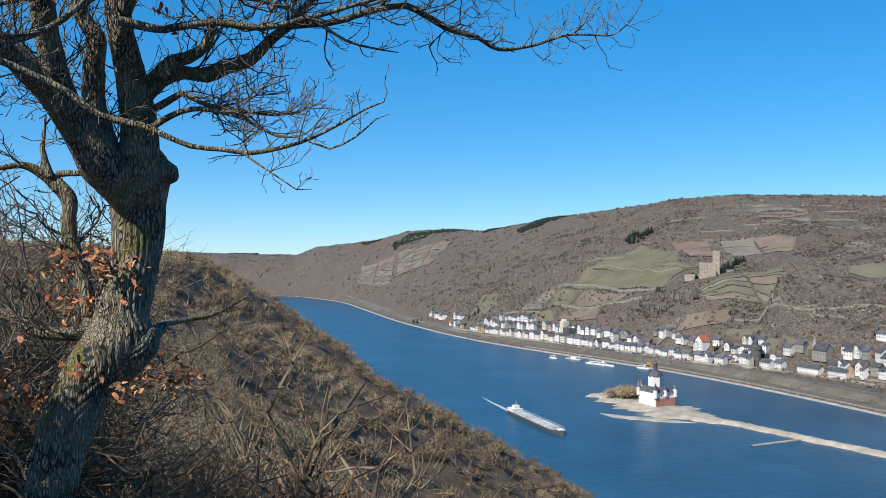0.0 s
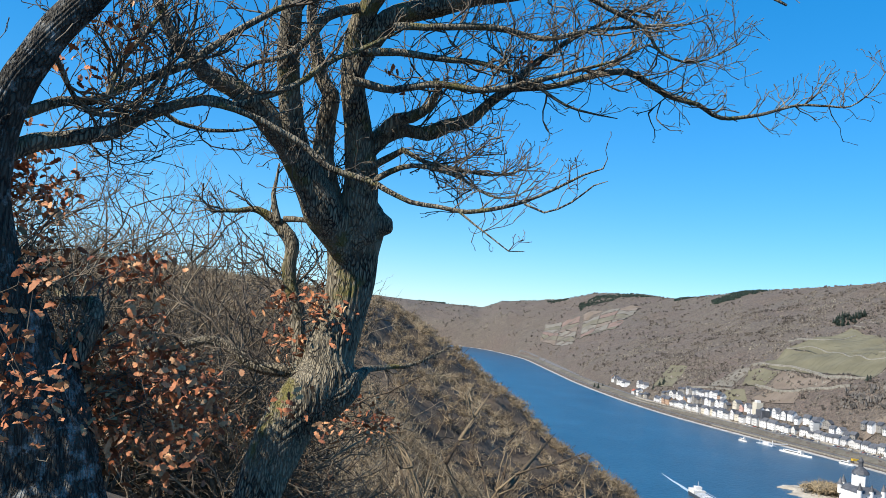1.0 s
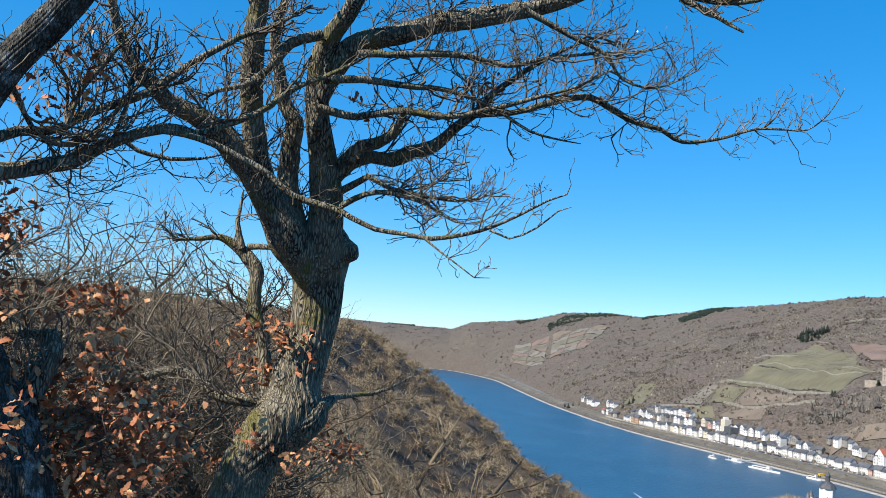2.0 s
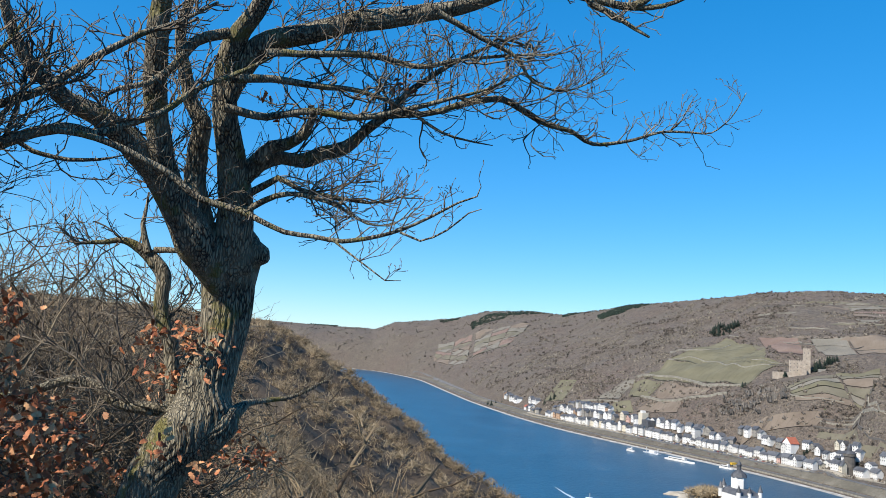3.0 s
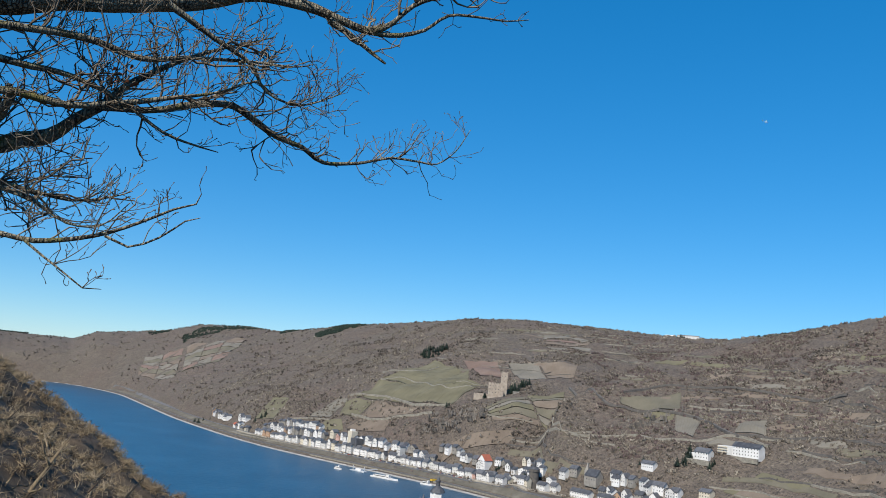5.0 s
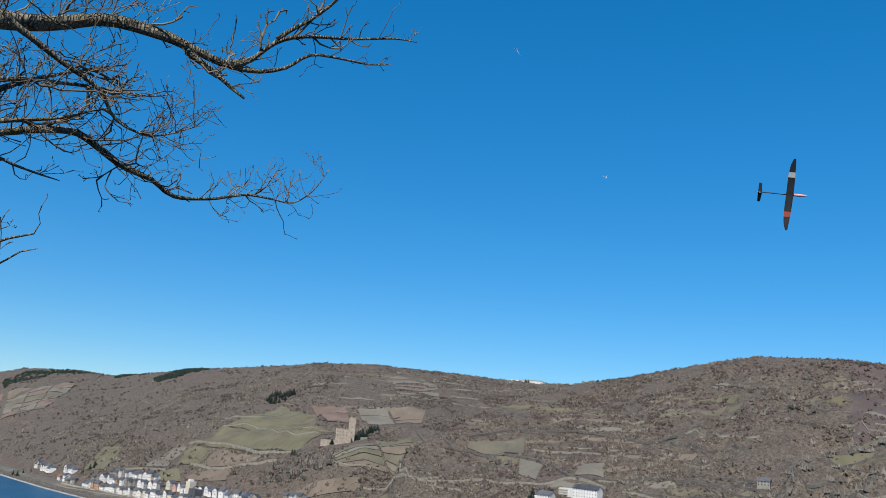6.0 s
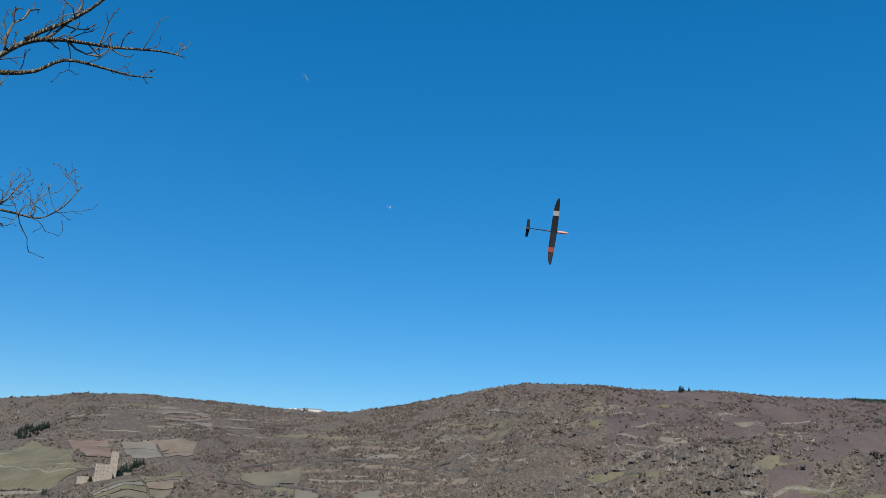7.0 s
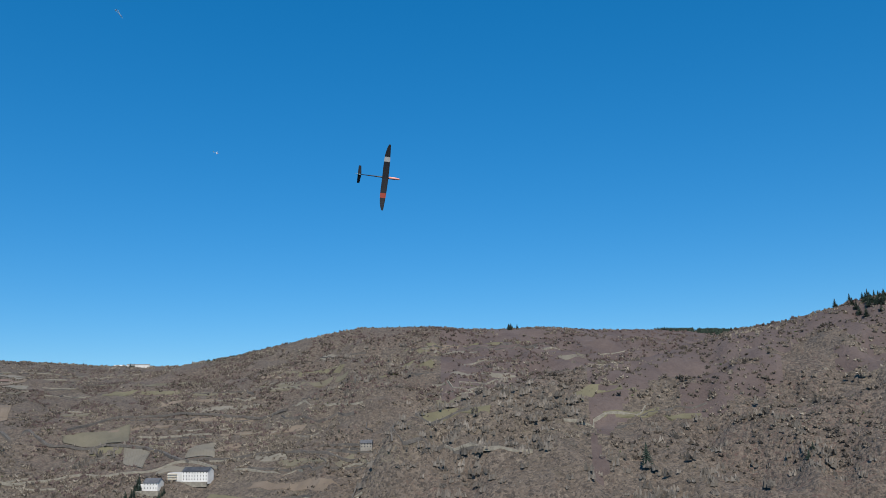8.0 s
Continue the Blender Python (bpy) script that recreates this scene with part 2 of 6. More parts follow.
def bark_material(name, crack, plate, light, moss, amount, speckle=3.1):
    """Furrowed bark: long plates between dark fissures, lichen and moss in patches."""
    m = bpy.data.materials.new(name)
    m.use_nodes = True
    t = m.node_tree
    bsdf = t.nodes["Principled BSDF"]
    bsdf.inputs["Roughness"].default_value = 0.95
    vec = t.nodes.new("ShaderNodeTexCoord").outputs["Object"]
    mp = t.nodes.new("ShaderNodeMapping")
    mp.inputs["Scale"].default_value = (1, 1, 0.17)
    t.links.new(vec, mp.inputs[0])
    warp = t.nodes.new("ShaderNodeVectorMath")
    warp.operation = "MULTIPLY_ADD"
    wn = t.nodes.new("ShaderNodeTexNoise")
    wn.inputs["Scale"].default_value = 9
    t.links.new(mp.outputs[0], wn.inputs["Vector"])
    t.links.new(wn.outputs["Color"], warp.inputs[0])
    warp.inputs[1].default_value = (0.06, 0.06, 0.06)
    t.links.new(mp.outputs[0], warp.inputs[2])
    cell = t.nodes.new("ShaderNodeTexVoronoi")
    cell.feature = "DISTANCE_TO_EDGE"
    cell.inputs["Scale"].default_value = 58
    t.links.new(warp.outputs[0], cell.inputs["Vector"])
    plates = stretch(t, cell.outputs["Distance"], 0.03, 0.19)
    grain = stretch(t, noise_of(t, mp.outputs[0], 60, 5, 0.7), 0.35, 0.65)
    patch = stretch(t, noise_of(t, vec, 5, 4, 0.6), 0.42, 0.6)
    c = blend(t, grain, plate, light)
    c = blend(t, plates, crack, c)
    green = stretch(t, noise_of(t, vec, speckle, 8, 0.7), 0.64 - 0.2 * amount, 0.72 - 0.15 * amount)
    c = blend(t, patch, c, blend(t, 0.5, c, light))
    c = blend(t, green, c, moss)
    t.links.new(c, bsdf.inputs["Base Color"])
    bp = t.nodes.new("ShaderNodeBump")
    bp.inputs["Strength"].default_value, bp.inputs["Distance"].default_value = 1.0, 0.014
    hsum = t.nodes.new("ShaderNodeMath")
    hsum.operation = "MULTIPLY_ADD"
    t.links.new(grain, hsum.inputs[0])
    hsum.inputs[1].default_value = 0.3
    t.links.new(plates, hsum.inputs[2])
    t.links.new(hsum.outputs[0], bp.inputs["Height"])
    t.links.new(bp.outputs[0], bsdf.inputs["Normal"])
    return m


GROUND = ground_material()
LITTER = material("leaf_litter", [(0.03, 0.021, 0.014), (0.062, 0.042, 0.026), (0.1, 0.07, 0.043), (0.15, 0.11, 0.07)], 0.25, 1.0, 0.8, fine=9, spread=0.4)
WOODFLOOR = material("bare_woods", [(0.07, 0.05, 0.046), (0.1, 0.074, 0.066), (0.13, 0.098, 0.086)], 0.02, 1.0, 0.9, fine=14, spread=0.5)
WATER = material("river_water", [(0.006, 0.042, 0.082), (0.012, 0.062, 0.112), (0.02, 0.085, 0.15)], 0.012, 0.3, 0.22, fine=14, spread=0.4)
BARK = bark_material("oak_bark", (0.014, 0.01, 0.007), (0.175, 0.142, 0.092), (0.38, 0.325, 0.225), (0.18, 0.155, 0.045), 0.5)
BARK_LICHEN = bark_material("lichened_oak_bark", (0.014, 0.012, 0.01), (0.055, 0.047, 0.034), (0.12, 0.105, 0.08), (0.34, 0.34, 0.31), 0.62, 11)

# ---- ground, one sheet out to the horizon ----
azs = np.radians(np.concatenate([np.arange(-180, -52, 2.5), np.arange(-50, 96, 0.22), np.arange(98, 180, 2.5)]))
rad = np.concatenate([np.geomspace(0.6, 60, 44)[:-1], np.geomspace(60, 640, 90)[:-1], np.linspace(640, 2400, 150)[:-1], np.geomspace(2400, 4850, 46)])
gx, gy = np.outer(rad, np.sin(azs)), np.outer(rad, np.cos(azs))
gz = height(gx, gy)
na, nr = len(azs), len(rad)
idx = np.arange(nr * na).reshape(nr, na)
nxt = np.roll(idx, -1, axis=1)
faces = np.stack([idx[:-1], nxt[:-1], nxt[1:], idx[1:]], -1).reshape(-1, 4)[:, ::-1]
verts = np.stack([gx, gy, gz], -1).reshape(-1, 3)
ground = new("ground", mesh_of("ground", verts, faces, GROUND))
ground.data.materials.append(LITTER)
mid = verts[faces].mean(axis=1)
ground.data.materials.append(WOODFLOOR)
faz, fdist = np.degrees(np.arctan2(mid[:, 0], mid[:, 1])), np.hypot(mid[:, 0], mid[:, 1])
edge = np.interp(faz, CREST_NEAR[0], CREST_NEAR[2]) + 60 * waves(mid[:, 0], mid[:, 1], 160, 83, 3)
wooded = ((faz > 50) & (faz < 67) & (fdist > edge + 60)) | ((faz > 60) & (faz < 95) & (fdist > edge - 130))
kind = np.where(mid[:, 0] < left_bank(mid[:, 1]), 1, np.where(wooded, 2, 0))
ground.data.polygons.foreach_set("material_index", kind.astype(np.int32))
tagged(ground, "brown winter hillsides and valley floor of scrub and grass", "ground", kind="structure")
pole = new("ground_cap", mesh_of("ground_cap", np.vstack([[[0, 0, float(height(0, 0.01))]], verts[:na]]), np.stack([np.zeros(na, int), 1 + np.roll(np.arange(na), -1), 1 + np.arange(na)], -1), LITTER))
tagged(pole, "bare earth of the steep slope underfoot", "ground", kind="structure")
yy = np.concatenate([np.linspace(-2400, 3000, 110), np.linspace(3030, 3700, 24)])
wx = np.stack([left_bank(yy) - 60, left_bank(yy) + 100, right_bank(yy) - 100, right_bank(yy) + 60], 1)
wv = np.stack([wx, np.repeat(yy[:, None], 4, 1), np.zeros_like(wx)], -1).reshape(-1, 3)
wi = np.arange(len(wv)).reshape(len(yy), 4)
water = new("water", mesh_of("water", wv, np.stack([wi[:-1, :-1], wi[:-1, 1:], wi[1:, 1:], wi[1:, :-1]], -1).reshape(-1, 4), WATER))
tagged(water, "wide blue river with small ripples", "river", kind="structure")



# ---- trees ----
class Bag:
    """Collects tubes and spikes for one mesh."""
    def __init__(self):
        self.v, self.f, self.n = [], [], 0

    def tube(self, pts, radii, sides, rough=0.0, ridges=0, seed=0):
        pts, radii = np.asarray(pts, float), np.asarray(radii, float)
        d = np.gradient(pts, axis=0)
        d /= np.linalg.norm(d, axis=1)[:, None] + 1e-9
        if ridges and len(d) > 24:
            pad = np.vstack([d[:1]] * 8 + [d] + [d[-1:]] * 8)
            d = np.stack([np.convolve(pad[:, k], np.ones(17) / 17, "valid") for k in range(3)], 1)
            d /= np.linalg.norm(d, axis=1)[:, None]
        side = np.cross(d, (0.31, 0.52, 0.79))
        side /= np.linalg.norm(side, axis=1)[:, None] + 1e-9
        other = np.cross(d, side)
        a = np.arange(sides) * 2 * np.pi / sides
        if sides > 5:
            pts, radii = np.vstack([pts, pts[-1:] + d[-1] * radii[-1] * 0.35]), np.r_[radii, radii[-1] * 0.04]
            d, side, other = np.vstack([d, d[-1:]]), np.vstack([side, side[-1:]]), np.vstack([other, other[-1:]])
        r = radii[:, None] * np.ones(sides)
        if rough:
            along = np.r_[0, np.cumsum(np.linalg.norm(np.diff(pts, axis=0), axis=1))][:, None]
            lump = np.sin(3 * a + 7 * along + seed) * 0.5 + np.sin(2 * a - 4.3 * along + 2 * seed) * 0.7 + np.sin(11 * along + seed) * 0.3
            r = r * (1 + rough * lump)
            if ridges:
                bend = 0.45 * np.sin(along * 3.1 + seed) + 0.22 * np.sin(along * 12.7 + 2 * a) + 0.06 * np.sin(along * 31 + 5 * a)
                ridge = np.abs(np.sin(ridges * a / 2 + bend)) ** 0.6 * (0.87 + 0.13 * np.sin(along * 13 + 3 * a))
                r = r - np.minimum(radii, 0.2)[:, None] * 0.1 * (1 - ridge)
        ring = pts[:, None] + r[..., None] * (np.cos(a)[None, :, None] * side[:, None] + np.sin(a)[None, :, None] * other[:, None])
        m = len(pts)
        i = self.n + np.arange(m * sides).reshape(m, sides)
        j = np.roll(i, -1, axis=1)
        self.v.append(ring.reshape(-1, 3))
        self.f.append(np.stack([i[:-1], j[:-1], j[1:], i[1:]], -1).reshape(-1, 4))
        self.n += m * sides

    def spikes(self, a, b, r0, bend=0.0):
        """Tapered three-sided twigs from points a to points b."""
        a, b = np.asarray(a, float), np.asarray(b, float)
        d = b - a
        side = np.cross(d, (0.37, 0.61, 0.7))
        side /= np.linalg.norm(side, axis=1)[:, None] + 1e-9
        up = np.cross(d, side)
        up /= np.linalg.norm(up, axis=1)[:, None] + 1e-9
        r = np.broadcast_to(np.asarray(r0, float), (len(a),))[:, None]
        v = np.stack([a + r * side, a + r * (-0.5 * side + 0.87 * up), a + r * (-0.5 * side - 0.87 * up), b], 1)
        i = self.n + np.arange(len(a) * 4).reshape(-1, 4)
        self.v.append(v.reshape(-1, 3))
        self.f.append(np.concatenate([i[:, [0, 1, 3, 3]], i[:, [1, 2, 3, 3]], i[:, [2, 0, 3, 3]]]))
        self.n += len(a) * 4

    def mesh(self, name, mat, smooth=True):
        v, f = np.concatenate(self.v), np.concatenate(self.f)
        tri = f[:, 2] == f[:, 3]
        me = bpy.data.meshes.new(name)
        me.vertices.add(len(v))
        me.vertices.foreach_set("co", v.astype(np.float32).ravel())
        loops = np.concatenate([f[~tri].ravel(), f[tri][:, :3].ravel()]).astype(np.int32)
        size = np.concatenate([np.full((~tri).sum(), 4), np.full(tri.sum(), 3)])
        me.loops.add(len(loops))
        me.loops.foreach_set("vertex_index", loops)
        me.polygons.add(len(size))
        me.polygons.foreach_set("loop_start", np.r_[0, np.cumsum(size)[:-1]].astype(np.int32))
        me.polygons.foreach_set("use_smooth", np.full(len(size), smooth))
        me.update(calc_edges=True)
        me.materials.append(mat)
        return me


def smooth_line(pts, step):
    """Catmull-Rom through the points, at about that spacing."""
    p = np.asarray(pts, float)
    p = np.vstack([2 * p[0] - p[1], p, 2 * p[-1] - p[-2]])
    out = []
    for i in range(1, len(p) - 2):
        n = max(1, int(np.linalg.norm(p[i + 1, :3] - p[i, :3]) / step))
        t = (np.arange(n) / n)[:, None]
        a, b, c, d = p[i - 1], p[i], p[i + 1], p[i + 2]
        out.append(0.5 * (2 * b + (c - a) * t + (2 * a - 5 * b + 4 * c - d) * t ** 2 + (3 * b - a - 3 * c + d) * t ** 3))
    out.append(p[-2:-1])
    return np.vstack(out)


def twig(bag, r, p, d, length, rad, level):
    """A kinked oak twig with side shoots and a budded tip."""
    n = max(3, int(length / 0.06))
    pts = [p]
    d = d / np.linalg.norm(d)
    spots = []
    for i in range(n):
        d = d + np.array([r.gauss(0, 0.3), r.gauss(0, 0.3), r.gauss(0.085, 0.28)])
        d /= np.linalg.norm(d)
        p = p + d * length / n
        pts.append(p)
        if i >= 1 or level > 1:
            spots.append((p, d.copy()))
    w = np.linspace(rad, max(rad * 0.45, 0.0018), len(pts))
    w[-1] *= 1.9
    bag.tube(pts, w, 3)
    if level > 0:
        for p, d in spots:
            if r.random() < 0.72:
                o = np.array([r.gauss(0, 1), r.gauss(0, 1), r.gauss(0.3, 0.8)])
                o -= d * o.dot(d)
                o /= np.linalg.norm(o) + 1e-6
                twig(bag, r, p, d * 0.7 + o * r.uniform(0.5, 0.95), length * r.uniform(0.2, 0.5), rad * 0.6, level - 1)


BARK_TWIG = material("twig_bark", [(0.035, 0.026, 0.019), (0.125, 0.096, 0.066), (0.28, 0.23, 0.165)], 4, 0.9, 0.2, fine=7, spread=0.3, island=0.3)
LEAF = material("dead_oak_leaf", [(0.19, 0.055, 0.022), (0.36, 0.115, 0.042), (0.5, 0.2, 0.08), (0.6, 0.33, 0.16)], 9, 0.75, 0.3, fine=4, spread=0.3, island=0.7)
MOSS = material("moss", [(0.05, 0.06, 0.012), (0.14, 0.15, 0.025), (0.24, 0.22, 0.05)], 12, 1.0, 0.8, fine=5, spread=0.4)

TREES = {}
for name, base, label in (("oak", (-2.45, 5.1, 128.6), "gnarled bare oak with a knobbly furrowed trunk, few dead leaves"),
                          ("left", (-2.1, 3.9, 128.6), "dark lichened oak trunk leaning over the slope, bare crown, unseen boughs added for shade")):
    TREES[name] = tagged(new("oak_tree"), label, "tree", "oaks on the slope")
    TREES[name].location = base
TWIGS = {"oak": Bag(), "left": Bag()}
SHOOTS = {0: 0, 1: 8, 2: 17, 3: 22, 4: 22}


def limb(tree, name, shoots, *pts):
    """A limb through points (x, y, height from the eye, radius), with its twigs."""
    line = smooth_line(pts, 0.03 if pts[0][3] > 0.05 else 0.06)
    line[:, 2] += EYE_Z
    rad = np.maximum(line[:, 3], 0.001)
    seed = len(bpy.data.objects)
    r = random.Random(seed)
    nr = np.random.RandomState(seed)
    kink = np.cumsum(nr.normal(0, 1, (len(line), 3)), axis=0)
    kink -= np.linspace(kink[0], kink[-1], len(line))
    line[:, :3] += kink * np.minimum(0.0022, rad * 0.1)[:, None] * (0.35 if rad.max() > 0.1 else 1)
    bag = Bag()
    big = rad.max()
    bag.tube(line[:, :3], rad, 110 if big > 0.15 else 40 if big > 0.04 else 10, 0.05 if big > 0.1 else 0.07, 26 if big > 0.15 else 13 if big > 0.04 else 0, seed)
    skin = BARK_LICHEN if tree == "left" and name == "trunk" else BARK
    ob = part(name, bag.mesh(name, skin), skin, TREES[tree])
    ob.matrix_parent_inverse = Matrix.Translation(TREES[tree].location).inverted()
    step = np.r_[0, np.cumsum(np.linalg.norm(np.diff(line[:, :3], axis=0), axis=1))]
    total, s = step[-1], 0.12 * step[-1] + 0.08
    while shoots and s < total:
        k = min(len(line) - 2, int(np.searchsorted(step, s)))
        d = line[k + 1, :3] - line[k, :3]
        d /= np.linalg.norm(d) + 1e-9
        o = np.array([r.gauss(0, 1), r.gauss(0, 0.8), r.gauss(0.9 if shoots == 1 else -0.6 if shoots == 4 else 0.45, 0.8)])
        o -= d * o.dot(d)
        o /= np.linalg.norm(o) + 1e-6
        out = 1 - 0.72 * s / total
        length = r.uniform(0.18, 0.62) * out * (1.2 if shoots == 3 else 0.5 if shoots == 4 else 0.9)
        twig(TWIGS[tree], r, line[k, :3] + o * rad[k] * 0.7, d * 0.7 + o * r.uniform(0.6, 1.1), length, min(rad[k] * 0.55, r.uniform(0.003, 0.007)), 2 if s < 0.75 * total else 1)
        if shoots == 3 and r.random() < 0.16:
            twig(TWIGS[tree], r, line[k, :3], d * 0.9 + o * r.uniform(0.5, 0.9), r.uniform(0.5, 1.0) * out, min(rad[k] * 0.7, r.uniform(0.008, 0.013)), 3)
        s += r.expovariate(SHOOTS[shoots])
    return ob


limb("oak", "trunk", 0, (-2.58, 5.16, -2.75, 0.31), (-2.58, 5.22, -2.3, 0.215), (-2.56, 5.28, -1.86, 0.175), (-2.52, 5.33, -1.52, 0.16), (-2.45, 5.42, -1.12, 0.168), (-2.35, 5.49, -0.83, 0.195), (-2.2, 5.54, -0.6, 0.236), (-2.13, 5.56, -0.46, 0.215), (-2.15, 5.57, -0.34, 0.19), (-2.13, 5.59, -0.21, 0.185), (-2.09, 5.61, -0.01, 0.1609), (-2.07, 5.62, 0.18, 0.1689), (-2.06, 5.61, 0.38, 0.181), (-2.06, 5.6, 0.56, 0.2092), (-2.08, 5.58, 0.68, 0.2011), (-2.11, 5.56, 0.79, 0.1408))
limb("oak", "burl", 0, (-2.17, 5.5, -0.66, 0.14), (-2.06, 5.5, -0.57, 0.15), (-1.97, 5.52, -0.5, 0.12), (-1.93, 5.53, -0.46, 0.06), (-1.915, 5.53, -0.44, 0.015))
limb("oak", "stub", 0, (-2.08, 5.55, 0.45, 0.1396), (-1.96, 5.55, 0.56, 0.143), (-1.87, 5.56, 0.59, 0.0989), (-1.82, 5.55, 0.58, 0.0669), (-1.79, 5.53, 0.56, 0.0314))
limb("oak", "limb", 2, (-2.03, 5.52, 0.38, 0.0791), (-2.01, 5.48, 0.61, 0.1259), (-1.99, 5.42, 0.87, 0.1175), (-2, 5.36, 1.05, 0.1131), (-2.01, 5.29, 1.23, 0.097), (-2.03, 5.2, 1.44, 0.0869), (-2.02, 5.12, 1.65, 0.0769), (-1.98, 5.04, 1.81, 0.0727), (-1.91, 4.99, 1.94, 0.0647), (-1.77, 4.94, 2.11, 0.0568), (-1.63, 4.85, 2.36, 0.0452), (-1.52, 4.69, 2.68, 0.03))
limb("oak", "limb", 3, (-2.01, 5.16, 1.35, 0.0382), (-1.99, 5.12, 1.59, 0.0727), (-1.84, 5.1, 1.85, 0.0805), (-1.66, 5.12, 1.97, 0.0768), (-1.49, 5.17, 2.03, 0.0731), (-1.2, 5.21, 2.13, 0.0694), (-0.91, 5.25, 2.19, 0.0637), (-0.52, 5.39, 2.32, 0.0503), (-0.31, 5.39, 2.39, 0.0465), (-0.16, 5.39, 2.43, 0.0447), (0.15, 5.4, 2.42, 0.037), (0.4, 5.42, 2.37, 0.0293), (0.59, 5.42, 2.34, 0.0235), (0.72, 5.39, 2.41, 0.0196), (0.84, 5.32, 2.53, 0.0177), (1.01, 5.27, 2.6, 0.0138), (1.3, 5.19, 2.63, 0.0098), (1.59, 5.1, 2.67, 0.0059), (1.73, 5.07, 2.67, 0.003))
limb("oak", "limb", 1, (0.57, 5.44, 2.34, 0.0196), (0.77, 5.42, 2.35, 0.0157), (0.93, 5.38, 2.4, 0.0118), (1.07, 5.31, 2.5, 0.0098), (1.26, 5.27, 2.51, 0.0079), (1.45, 5.23, 2.5, 0.0059), (1.6, 5.19, 2.52, 0.003))
limb("oak", "limb", 1, (0.3, 5.41, 2.36, 0.0253), (0.5, 5.4, 2.25, 0.0174), (0.6, 5.38, 2.17, 0.0134), (0.69, 5.36, 2.11, 0.0076))
limb("oak", "limb", 1, (0.84, 5.31, 2.55, 0.0157), (0.91, 5.29, 2.62, 0.0138), (1.02, 5.26, 2.71, 0.0119), (1.14, 5.2, 2.83, 0.01), (1.3, 5.08, 3.03, 0.006), (1.49, 4.98, 3.17, 0.003))
limb("oak", "limb", 3, (-2.06, 5.51, 0.3, 0.0593), (-2.13, 5.44, 0.5, 0.1298), (-2.21, 5.36, 0.64, 0.1487), (-2.27, 5.29, 0.77, 0.1323), (-2.35, 5.2, 0.92, 0.1122), (-2.43, 5.1, 1.07, 0.0962), (-2.51, 5, 1.17, 0.0861), (-2.59, 4.91, 1.26, 0.0761), (-2.69, 4.8, 1.34, 0.0682), (-2.82, 4.67, 1.39, 0.0565), (-2.88, 4.57, 1.47, 0.0506), (-2.93, 4.49, 1.52, 0.0447), (-2.99, 4.35, 1.7, 0.0333), (-3, 4.22, 1.92, 0.0221))
limb("oak", "limb", 3, (-2.25, 5.29, 0.73, 0.0505), (-2.31, 5.2, 0.9, 0.0849), (-2.36, 5.11, 1.07, 0.0825), (-2.38, 5.02, 1.24, 0.08), (-2.37, 4.93, 1.44, 0.0776), (-2.35, 4.84, 1.63, 0.0733), (-2.32, 4.74, 1.81, 0.0672), (-2.27, 4.64, 2.02, 0.0556), (-2.2, 4.51, 2.28, 0.0405))
limb("oak", "limb", 2, (-2.12, 5.41, 0.59, 0.051), (-2.19, 5.39, 0.76, 0.0826), (-2.25, 5.34, 1.01, 0.0729), (-2.24, 5.32, 1.24, 0.0672), (-2.22, 5.3, 1.43, 0.0595), (-2.29, 5.25, 1.57, 0.0517), (-2.33, 5.18, 1.78, 0.0439), (-2.35, 5.12, 1.99, 0.036), (-2.29, 5.08, 2.21, 0.0281), (-2.21, 5.02, 2.45, 0.0181))
limb("oak", "limb", 3, (-2.01, 5.35, 0.96, 0.0389), (-1.96, 5.36, 1.06, 0.0623), (-1.91, 5.37, 1.13, 0.0643), (-1.85, 5.39, 1.2, 0.0663), (-1.74, 5.42, 1.25, 0.0625), (-1.59, 5.47, 1.23, 0.0547), (-1.45, 5.51, 1.3, 0.0509), (-1.3, 5.53, 1.36, 0.047), (-1.19, 5.54, 1.47, 0.0393), (-1, 5.54, 1.62, 0.0314), (-0.9, 5.53, 1.74, 0.0236), (-0.74, 5.52, 1.86, 0.0197), (-0.55, 5.51, 1.98, 0.0138), (-0.32, 5.49, 2.09, 0.0079), (-0.03, 5.46, 2.2, 0.004))
limb("oak", "limb", 1, (-1.81, 5.27, 1.19, 0.0496), (-1.73, 5.26, 1.28, 0.0457), (-1.62, 5.26, 1.3, 0.0417), (-1.5, 5.26, 1.38, 0.034), (-1.45, 5.22, 1.48, 0.0263), (-1.46, 5.18, 1.54, 0.0187))
limb("oak", "limb", 3, (-1.07, 5.77, 1.65, 0.0245), (-0.76, 5.88, 1.71, 0.0228), (-0.45, 5.95, 1.83, 0.0252), (-0.25, 6.03, 1.87, 0.0255), (-0.06, 6.13, 1.79, 0.0237), (0.09, 6.22, 1.74, 0.0196), (0.26, 6.3, 1.72, 0.0176), (0.44, 6.39, 1.65, 0.0156), (0.69, 6.43, 1.69, 0.0135), (0.96, 6.45, 1.78, 0.0103), (1.2, 6.49, 1.79, 0.0081), (1.35, 6.53, 1.8, 0.0058), (1.5, 6.55, 1.93, 0.0042), (1.61, 6.54, 2.13, 0.0029))
